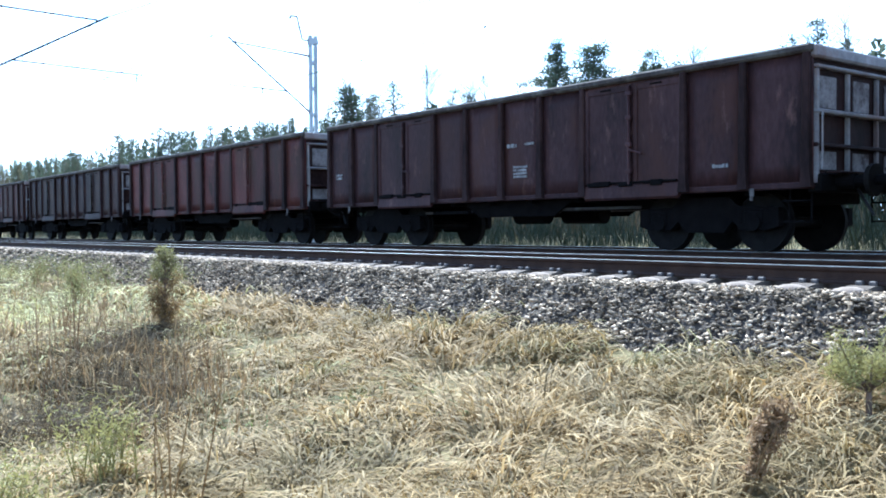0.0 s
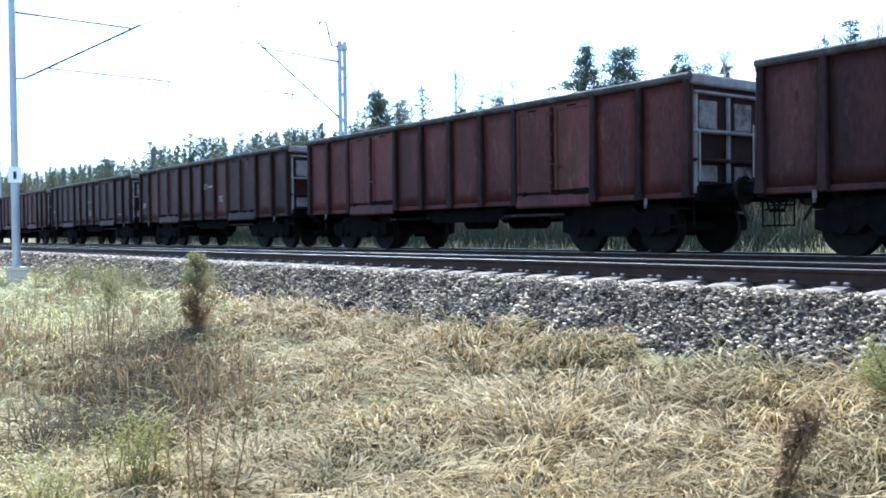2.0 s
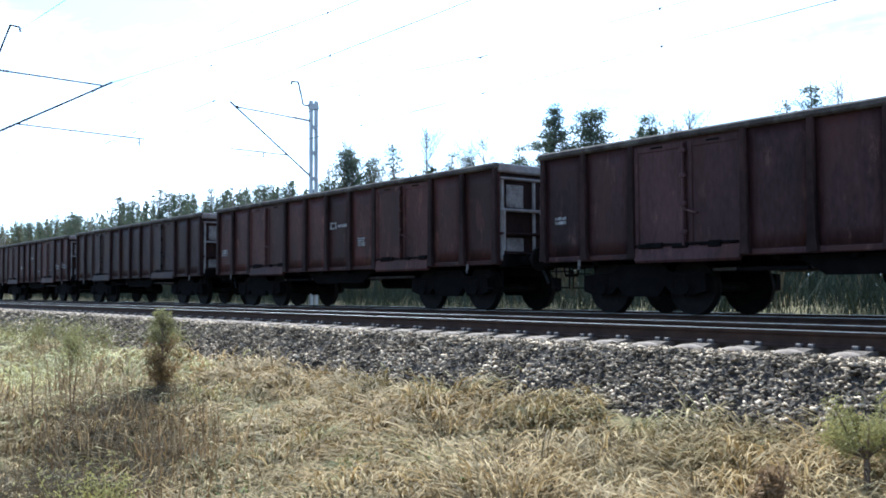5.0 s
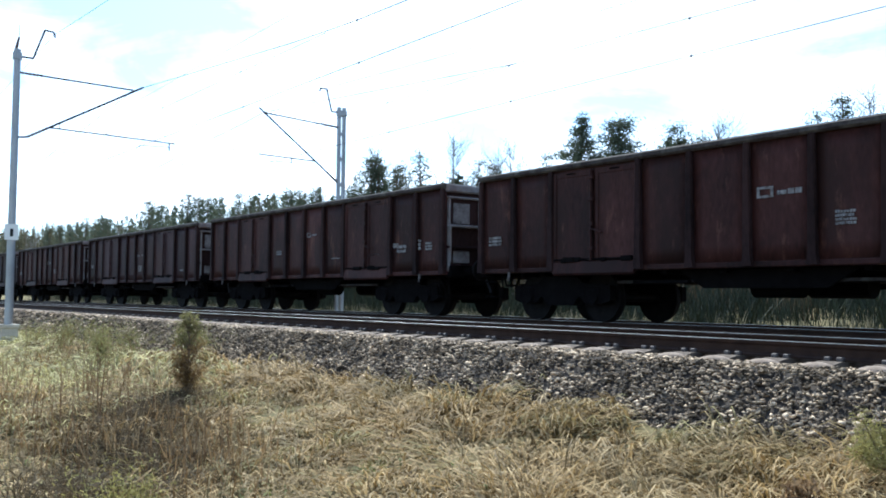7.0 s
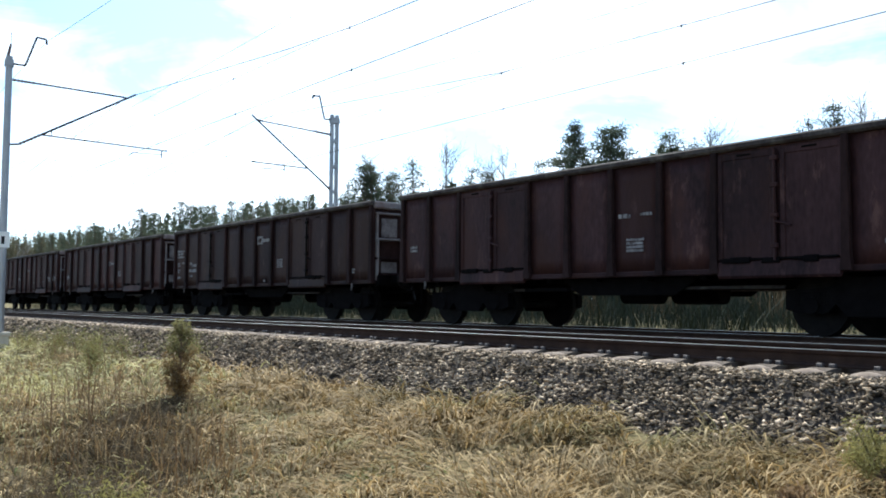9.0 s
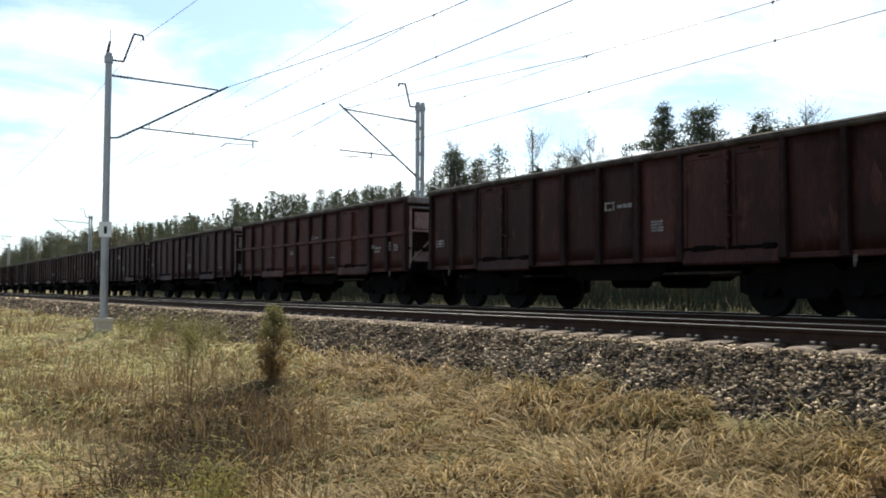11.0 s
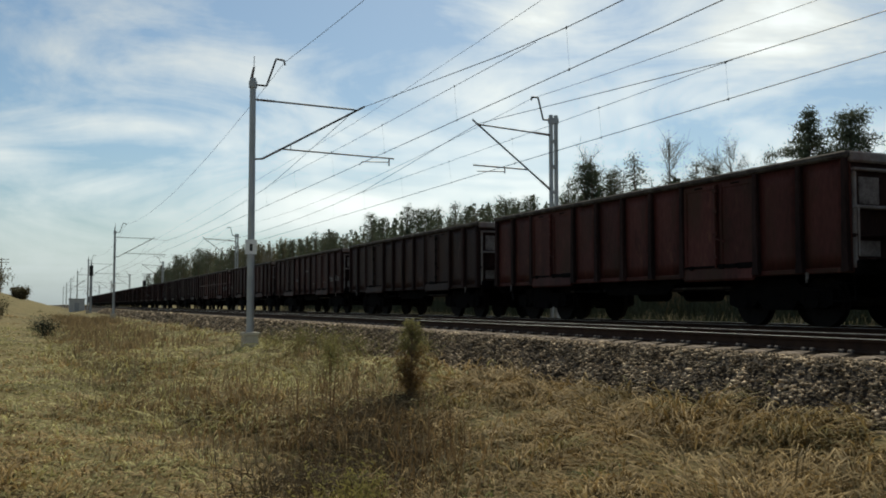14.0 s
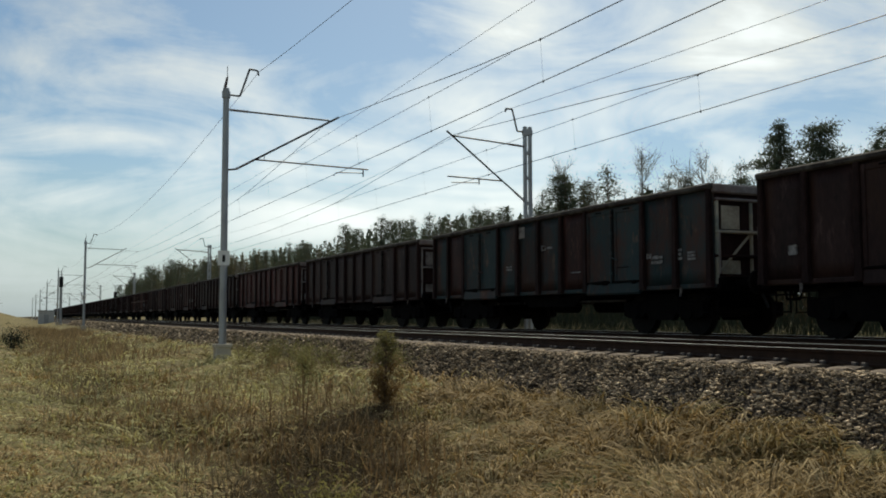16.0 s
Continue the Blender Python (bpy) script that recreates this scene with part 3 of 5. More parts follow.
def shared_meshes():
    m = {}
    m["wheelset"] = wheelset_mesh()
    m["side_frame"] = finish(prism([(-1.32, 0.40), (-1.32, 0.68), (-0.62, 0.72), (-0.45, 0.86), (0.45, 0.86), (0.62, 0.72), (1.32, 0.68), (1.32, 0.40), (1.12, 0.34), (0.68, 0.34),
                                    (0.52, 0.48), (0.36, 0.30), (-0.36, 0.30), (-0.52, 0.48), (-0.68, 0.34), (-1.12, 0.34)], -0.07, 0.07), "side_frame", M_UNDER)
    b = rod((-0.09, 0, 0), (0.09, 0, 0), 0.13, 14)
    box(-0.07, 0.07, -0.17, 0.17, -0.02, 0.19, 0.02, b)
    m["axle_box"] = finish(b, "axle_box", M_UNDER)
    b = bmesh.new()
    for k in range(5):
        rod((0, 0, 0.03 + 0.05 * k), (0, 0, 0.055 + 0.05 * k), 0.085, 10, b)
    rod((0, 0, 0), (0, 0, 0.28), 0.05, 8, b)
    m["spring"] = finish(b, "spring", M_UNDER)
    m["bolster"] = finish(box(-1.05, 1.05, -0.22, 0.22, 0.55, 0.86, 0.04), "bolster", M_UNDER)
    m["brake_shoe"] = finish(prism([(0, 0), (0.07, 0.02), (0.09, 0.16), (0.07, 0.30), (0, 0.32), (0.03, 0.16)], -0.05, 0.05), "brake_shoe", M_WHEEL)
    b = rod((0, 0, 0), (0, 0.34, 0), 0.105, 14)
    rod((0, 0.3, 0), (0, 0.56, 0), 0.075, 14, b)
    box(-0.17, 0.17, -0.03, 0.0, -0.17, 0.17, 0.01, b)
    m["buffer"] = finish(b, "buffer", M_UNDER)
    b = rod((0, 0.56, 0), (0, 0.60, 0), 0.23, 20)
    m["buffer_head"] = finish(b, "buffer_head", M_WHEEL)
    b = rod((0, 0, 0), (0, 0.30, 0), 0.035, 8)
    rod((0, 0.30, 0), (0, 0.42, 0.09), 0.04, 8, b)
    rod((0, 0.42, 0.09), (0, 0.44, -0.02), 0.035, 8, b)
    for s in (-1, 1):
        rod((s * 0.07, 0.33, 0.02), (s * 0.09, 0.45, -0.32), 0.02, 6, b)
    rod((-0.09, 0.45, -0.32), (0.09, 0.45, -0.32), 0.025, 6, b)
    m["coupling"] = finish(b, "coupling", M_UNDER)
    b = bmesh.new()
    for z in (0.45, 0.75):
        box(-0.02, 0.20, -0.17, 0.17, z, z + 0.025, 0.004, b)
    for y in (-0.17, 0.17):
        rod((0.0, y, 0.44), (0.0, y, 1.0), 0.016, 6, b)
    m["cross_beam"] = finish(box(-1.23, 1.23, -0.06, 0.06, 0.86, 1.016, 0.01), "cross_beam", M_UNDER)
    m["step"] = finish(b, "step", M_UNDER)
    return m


SHARED = shared_meshes()


def panel_mesh(mat, seed):
    """One bay of side plating, dented by the grabs that unload it."""
    rng_ = random.Random(seed)
    b = bmesh.new()
    w, z0, z1 = BAY / 2 - 0.06, 1.03, TOP - 0.13
    nu, nv = 5, 7
    dx, dz = rng_.uniform(-0.2, 0.2), rng_.uniform(-0.5, 0.5)
    grid = []
    for i in range(nu + 1):
        row = []
        for j in range(nv + 1):
            u, v = i / nu * 2 - 1, j / nv
            edge = (1 - u * u) * 4 * v * (1 - v)
            d = 0.022 * edge * (0.6 + 0.6 * math.sin(2.2 * u + 3 * v + seed)) - 0.012 * edge * math.exp(-((u - dx) ** 2 + (v - 0.5 - dz) ** 2) * 9)
            row.append(b.verts.new((0.003 + d, u * w, z0 + v * (z1 - z0))))
        grid.append(row)
    for i in range(nu):
        for j in range(nv):
            b.faces.new((grid[i][j], grid[i + 1][j], grid[i + 1][j + 1], grid[i][j + 1]))
    edges = bmesh.ops.extrude_edge_only(b, edges=[ed for ed in b.edges if ed.is_boundary])
    for v in edges["geom"]:
        if isinstance(v, bmesh.types.BMVert):
            v.co.x = -0.004
    return finish(b, "panel", mat, True)


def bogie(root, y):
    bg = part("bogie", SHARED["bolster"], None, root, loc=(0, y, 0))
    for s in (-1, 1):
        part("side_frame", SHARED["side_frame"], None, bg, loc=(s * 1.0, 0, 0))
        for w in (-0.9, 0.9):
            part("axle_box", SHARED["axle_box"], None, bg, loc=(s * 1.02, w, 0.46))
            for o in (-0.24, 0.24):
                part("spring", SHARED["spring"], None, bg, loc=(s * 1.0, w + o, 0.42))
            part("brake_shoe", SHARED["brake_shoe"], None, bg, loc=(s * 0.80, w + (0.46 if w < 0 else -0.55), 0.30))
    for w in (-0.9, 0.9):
        part("wheelset", SHARED["wheelset"], None, bg, "near-black steel wheelset", loc=(0, w, 0.46))


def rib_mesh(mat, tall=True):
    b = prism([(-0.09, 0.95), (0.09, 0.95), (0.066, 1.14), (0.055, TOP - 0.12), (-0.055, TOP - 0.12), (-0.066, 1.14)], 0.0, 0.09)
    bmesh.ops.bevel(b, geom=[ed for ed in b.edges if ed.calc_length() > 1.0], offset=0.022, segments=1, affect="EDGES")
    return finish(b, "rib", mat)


def wagon(kind, label, belt=False, marks="none", seed=0, other=None):
    """A four-axle open coal wagon: ribbed steel box with two double doors a side, on two bogies."""
    rng = random.Random(seed)
    paint = PAINTS[kind]
    root = empty("coal_wagon", pose(FAR, 0, 0))
    tagged(root, label, "freight wagon", "wagons of the coal train")
    half = 13.1 / 2
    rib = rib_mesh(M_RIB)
    panels = [panel_mesh(PAINTS[other] if other and i > 1 else paint, seed * 5 + i) for i in range(4)]
    leaf = box(0.0, 0.03, -BAY + 0.07 + BAY / 2, BAY / 2 - 0.01, 1.15, TOP - 0.17, 0.008)
    box(0.03, 0.05, -BAY / 2 + 0.07, -BAY / 2 + 0.15, 1.15, TOP - 0.17, 0.006, leaf)
    box(0.03, 0.05, BAY / 2 - 0.1, BAY / 2 - 0.01, 1.15, TOP - 0.17, 0.006, leaf)
    box(0.03, 0.045, -BAY / 2 + 0.15, BAY / 2 - 0.1, TOP - 0.27, TOP - 0.17, 0.006, leaf)
    leaf = finish(leaf, "door_leaf", paint)
    bar = rod((0.075, 0, 1.12), (0.075, 0, TOP - 0.2), 0.022, 8)
    for z in (1.3, 1.75, 2.2, 2.6):
        box(0.04, 0.10, -0.06, 0.06, z, z + 0.07, 0.01, bar)
    rod((0.09, 0.0, 1.7), (0.09, 0.28, 1.62), 0.018, 6, bar)
    bar = finish(bar, "lock_bar", M_UNDER if kind == "slate" else paint)
    flap = prism([(0.0, 1.13), (0.06, 1.11), (0.085, 0.90), (0.05, 0.86), (0.0, 0.90)], -BAY + 0.08, BAY - 0.08, axis="y")
    flap = finish(flap, "door_flap", paint)
    hinge = rod((0.06, -BAY + 0.12, 1.15), (0.06, BAY - 0.12, 1.15), 0.018, 6)
    for q in range(5):
        w = rng.uniform(-BAY + 0.25, BAY - 0.25)
        v = rng.uniform(0.05, 0.2)
        box(0.02, rng.uniform(0.07, 0.10), w - v, w + v, rng.uniform(1.08, 1.12), 1.14 + rng.uniform(0.02, 0.07), 0.012, hinge)
    hinge = finish(hinge, "hinge_bar", M_UNDER)
    eye = box(0.0, 0.035, -0.035, 0.035, 0.84, 0.96, 0.012)
    rod((0.03, 0, 0.85), (0.03, 0, 0.78), 0.022, 8, eye)
    eye = finish(eye, "tie_bracket", M_CLIP)
    hook = finish(box(0.0, 0.06, -0.12, 0.12, TOP - 0.225, TOP - 0.195, 0.006), "door_hinge", M_UNDER)
    for s in (-1, 1):
        turn = pose(0, 0, 0, 0, 0, 0 if s > 0 else 180)
        b = box(1.35, 1.385, -half, half, 0.99, TOP - 0.08, 0.004)
        # dents: the plate bellies out a little between the ribs
        wall = part("side_wall", b, paint, root)
        wall.matrix_basis = turn
        b = box(1.33, 1.49, -half - 0.03, half + 0.03, TOP - 0.12, TOP, 0.03)
        tr = part("top_rail", b, M_RIM, root)
        tr.matrix_basis = turn
        b = box(1.24, 1.40, -half, half, SILL, 1.02, 0.015)
        sl = part("side_sill", b, paint, root)
        sl.matrix_basis = turn
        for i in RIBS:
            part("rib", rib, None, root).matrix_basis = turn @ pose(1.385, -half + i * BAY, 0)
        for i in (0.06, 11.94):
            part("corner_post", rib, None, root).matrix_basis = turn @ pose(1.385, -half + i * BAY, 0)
        for i in (3, 9):
            for o, rz in ((-BAY / 2, 0), (BAY / 2, 0)):
                part("door_leaf", leaf, None, root).matrix_basis = turn @ pose(1.386, -half + i * BAY + o, 0)
                part("door_hinge", hook, None, root).matrix_basis = turn @ pose(1.386, -half + i * BAY + o, 0)
            part("lock_bar", bar, None, root).matrix_basis = turn @ pose(1.40, -half + i * BAY, 0)
            part("door_flap", flap, None, root).matrix_basis = turn @ pose(1.386, -half + i * BAY, 0)
            part("hinge_bar", hinge, None, root).matrix_basis = turn @ pose(1.386, -half + i * BAY, 0)
        for w in (-half + 0.95, half - 0.95):
            part("tie_bracket", eye, None, root, "grey steel tie-down bracket").matrix_basis = turn @ pose(1.40, w, 0)
        for i in (0, 1, 4, 5, 6, 7, 10, 11):
            part("panel", rng.choice(panels), None, root).matrix_basis = turn @ pose(1.386, -half + (i + 0.5) * BAY, 0)
        if belt:
            b = box(1.386, 1.47, -half, half, 1.92, 2.02, 0.015)
            part("belt_rail", b, paint, root).matrix_basis = turn
        if marks != "none":
            # along the side from the leading end, height, width and height of each piece, lines of words (0: a framed sign)
            at = {"logo": ((6.85, 1.97, 0.28, 0.17, 0), (7.3, 2.0, 0.48, 0.11, 1), (8.15, 1.5, 0.34, 0.22, 4), (0.5, 1.5, 0.4, 0.2, 3)),
                  "numbers": ((0.55, 2.0, 0.62, 0.3, 3), (0.38, 1.7, 0.22, 0.16, 2), (0.82, 1.78, 0.22, 0.1, 1), (0.38, 1.48, 0.2, 0.14, 2), (0.4, 1.28, 0.28, 0.1, 1),
                              (1.5, 1.74, 0.26, 0.12, 1), (1.8, 1.66, 0.5, 0.12, 1), (1.68, 1.48, 0.7, 0.15, 1), (1.5, 1.32, 0.3, 0.1, 1),
                              (6.84, 2.18, 0.34, 0.24, 0), (7.3, 2.24, 0.5, 0.14, 1), (8.15, 1.46, 0.37, 0.26, 5), (7.17, 1.06, 0.12, 0.1, 1), (12.2, 1.2, 0.14, 0.14, 2)),
                  "panel": ((6.88, 1.95, 0.34, 0.1, 1), (7.35, 1.97, 0.3, 0.07, 1), (7.1, 1.36, 0.42, 0.25, 4), (0.5, 1.62, 0.3, 0.16, 2), (11.6, 1.3, 0.3, 0.08, 1)),
                  "chalk": ((12.5, 1.50, 0.26, 0.2, 3), (12.1, 1.52, 0.2, 0.26, 3), (11.4, 1.48, 0.4, 0.2, 2), (11.15, 1.6, 0.22, 0.14, 1), (10.2, 1.45, 0.5, 0.05, 1),
                            (6.8, 2.05, 0.2, 0.13, 0), (7.1, 2.08, 0.28, 0.07, 1), (5.0, 1.62, 0.34, 0.14, 2), (8.3, 1.42, 0.45, 0.04, 1))}[marks]
            for y, z, w, h, lines in at:
                y -= half
                b = bmesh.new()
                if lines == 0:
                    e = 0.22 * h
                    for y0, y1, z0, z1 in ((y - w / 2, y + w / 2, z, z + e), (y - w / 2, y + w / 2, z + h - e, z + h),
                                           (y - w / 2, y - w / 2 + 1.2 * e, z + e, z + h - e), (y + w / 2 - 1.2 * e, y + w / 2, z + e, z + h - e)):
                        box(1.40, 1.416, y0, y1, z0, z1, 0, b)
                else:                                     # words that cannot be read
                    for q in range(lines):
                        y0, y1 = y - w / 2, y + w / 2 - rng.uniform(0, 0.15) * w
                        z0, tall = z + q * h / lines, h / lines * 0.72
                        while y0 < y1 - 0.02:
                            y2 = min(y1, y0 + tall * rng.choice((0.5, 0.7, 0.9, 1.3)))
                            box(1.40, 1.416, y0, y2, z0, z0 + tall * rng.choice((0.8, 1.0, 1.0)), 0, b)
                            y0 = y2 + tall * rng.choice((0.18, 0.25, 0.4))
                part("marking", b, M_MARK, root, "worn white lettering bar").matrix_basis = turn
    plate_mat, post_mat = (M_CREAM, M_CREAM) if kind == "patched" else (M_PINK, M_PINK) if belt else (M_PANEL, M_END)
    for s in (-1, 1):
        turn = pose(0, 0, 0, 0, 0, 0 if s > 0 else 180)

        def put(name, bm_, mat, label_=""):
            part(name, bm_, mat, root, label_).matrix_basis = turn

        put("end_wall", box(-1.35, 1.35, half - 0.09, half - 0.05, 1.0, TOP - 0.1, 0.004), M_RIB)
        put("end_top_rail", box(-1.40, 1.40, half - 0.06, half + 0.07, TOP - 0.19, TOP - 0.01, 0.03), M_END, "pale top rail of the end")
        put("end_rail", box(-1.34, 1.34, half - 0.05, half + 0.06, TOP - 0.33, TOP - 0.28, 0.015), M_END, "pale second rail of the end")
        put("end_rail", box(-1.34, 1.34, half - 0.05, half + 0.09, 1.99, 2.05, 0.015), post_mat, "pale middle rail of the end")
        put("end_rail", box(-1.34, 1.34, half - 0.05, half + 0.05, 1.52, 1.58, 0.015), M_RIB, "dark lower rail of the end")
        for x, w in ((-1.30, 0.022), (-0.42, 0.026), (0.42, 0.026), (1.30, 0.022)):
            put("end_stanchion", box(x - w, x + w, half - 0.05, half + (0.05 if abs(x) > 1 else 0.02), 1.0, TOP - 0.34, 0.012), post_mat)
        # plates added as the pale patches of the dark end wall
        for x in (-0.93, 0.0, 0.93):
            for z0, z1 in ((1.2, 1.47), (2.08, TOP - 0.42)):
                put("end_plate", box(x - 0.24, x + 0.22, half - 0.05, half - 0.03, z0, z1, 0.008), plate_mat, "pale plate with rusty stains")
        if belt or kind == "patched":
            for x in (-1, 1):
                put("end_brace", rod((x * 1.28, half - 0.01, 1.2), (x * 0.48, half - 0.01, 1.96), 0.03, 6), post_mat, "pale diagonal brace")
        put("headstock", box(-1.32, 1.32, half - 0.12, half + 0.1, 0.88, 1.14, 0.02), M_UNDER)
        put("footboard", box(-1.2, 1.2, half + 0.1, half + 0.32, 1.14, 1.17, 0.008), M_RIB)
        put("brake_hose", rod((0.35, half + 0.1, 0.95), (0.4, half + 0.38, 0.55), 0.025, 8), M_BLACK)
        part("coupling", SHARED["coupling"], None, root).matrix_basis = turn @ pose(0, half + 0.1, 1.03)
        for x in (-0.875, 0.875):
            bf = part("buffer", SHARED["buffer"], None, root)
            bf.matrix_basis = turn @ pose(x, half + 0.03, 1.03)
            part("buffer_head", SHARED["buffer_head"], None, bf, "worn round buffer head")
        for x in (-1, 1):
            part("step", SHARED["step"], None, root).matrix_basis = turn @ pose(x * 1.18, half - 0.3, 0, 0, 0, 0 if x > 0 else 180)
            put("hand_rail", rod((x * 1.33, half + 0.12, 1.2), (x * 1.33, half + 0.12, 2.0), 0.016, 6), M_END)
    b = bmesh.new()
    nx, ny = 7, 40
    grid = []
    for i in range(nx + 1):
        row = []
        for j in range(ny + 1):
            x, y = -1.33 + 2.66 * i / nx, -half + 0.12 + (13.1 - 0.24) * j / ny
            heap = 0.24 * max(0.0, math.sin(1.05 * y + seed * 1.7)) ** 2 * (1 - (x / 1.34) ** 2) + 0.16 * noise.noise((2.1 * x, 2.1 * y, seed * 3.1))
            row.append(b.verts.new((x, y, TOP - 0.28 + heap)))
        grid.append(row)
    for i in range(nx):
        for j in range(ny):
            b.faces.new((grid[i][j], grid[i + 1][j], grid[i + 1][j + 1], grid[i][j + 1]))
    part("coal_load", b, M_LOAD, root, "heaped dark coal load")
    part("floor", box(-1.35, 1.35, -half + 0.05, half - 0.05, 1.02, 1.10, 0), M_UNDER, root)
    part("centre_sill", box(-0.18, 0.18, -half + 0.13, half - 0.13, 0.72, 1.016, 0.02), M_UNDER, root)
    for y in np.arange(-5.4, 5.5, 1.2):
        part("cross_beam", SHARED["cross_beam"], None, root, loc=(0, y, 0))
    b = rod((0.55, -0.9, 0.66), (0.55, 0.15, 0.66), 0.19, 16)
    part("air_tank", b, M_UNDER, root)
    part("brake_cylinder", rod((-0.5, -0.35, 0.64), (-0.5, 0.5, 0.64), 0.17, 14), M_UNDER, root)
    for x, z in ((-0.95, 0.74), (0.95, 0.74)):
        part("brake_rod", rod((x, -3.1, z), (x, 3.1, z), 0.028, 6), M_RIM, root, "brake rod, pale as if lit on top")
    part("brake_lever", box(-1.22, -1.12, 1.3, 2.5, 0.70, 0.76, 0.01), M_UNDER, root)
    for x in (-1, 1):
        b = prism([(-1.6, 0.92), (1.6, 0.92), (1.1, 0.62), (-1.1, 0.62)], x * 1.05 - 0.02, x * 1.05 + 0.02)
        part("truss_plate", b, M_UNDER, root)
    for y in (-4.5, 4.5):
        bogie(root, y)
    return root


FLEET = {
    "plum": wagon("plum", "plum-brown open coal wagon with ribbed sides and worn lettering", marks="panel", seed=1),
    "oxide": wagon("oxide", "red-oxide open coal wagon with ribbed rusty sides", marks="none", seed=2),
    "brown": wagon("brown", "dark brown open coal wagon with pale cargo lettering", marks="logo", seed=3),
    "belted": wagon("oxide", "reddish open coal wagon with a horizontal belt rail", belt=True, marks="chalk", seed=4),
    "slate": wagon("slate", "sooty slate-brown open coal wagon with rows of white lettering", marks="numbers", seed=5),
    "chalked": wagon("brown", "dark brown open coal wagon with scrawled chalk marks", marks="chalk", seed=6),
    "soot": wagon("slate", "sooty dark brown open coal wagon without lettering", marks="none", seed=8),
    "patched": wagon("patched", "patched green and brown open coal wagon with pale ends", marks="chalk", seed=7, other="brown"),
}
# in running order, the leading wagon first
ORDER = {7: "soot", 6: "plum", 5: "soot", 4: "brown", 3: "soot", 2: "oxide", 1: "plum", 0: "brown", -1: "oxide", -2: "chalked", -3: "soot", -4: "brown", -5: "plum", -6: "chalked", -7: "brown",
         -8: "slate", -9: "plum", -10: "belted", -11: "brown", -12: "chalked", -13: "soot", -14: "oxide", -15: "soot", -16: "patched", -17: "soot", -18: "brown", -19: "plum", -20: "slate"}
TRAIN, used = [], set()
for k, kind in ORDER.items():
    proto = FLEET[kind]
    ob = proto if kind not in used else copy_thing(proto, pose(FAR, 0, 0))
    used.add(kind)
    TRAIN.append((k, ob))
    # paper notices stuck on two of the wagons
    if k == -17:
        part("notice", box(-1.41, -1.395, 5.68, 5.88, 1.44, 1.62, 0.02), M_MARK, ob, "torn white paper notice")
    if k == -16:
        part("notice", box(-1.41, -1.395, 0.72, 1.2, 2.45, 2.75, 0.01), M_PANEL, ob, "pale weathered notice plate")


# ---- overhead line ----
NEAR_X, FAR_X = 6.0, 16.3
NEAR_Y = [-37.5, 30.0, 97.5, 162.0, 222.0, 285.0, 350.0, 420.0]
FAR_Y = [-32.0, 28.3, 88.0, 149.0, 212.0, 275.0, 340.0, 410.0]


def insulator(p, q, parent):
    p, q = Vector(p), Vector(q)
    b = rod(p, q, 0.03, 8)
    for i in range(6):
        c = p.lerp(q, (i + 0.5) / 6)
        d = (q - p).normalized() * 0.018
        rod(c - d, c + d, 0.048, 10, b)
    return part("insulator", b, M_INSUL, parent, "dark brown ribbed insulator")


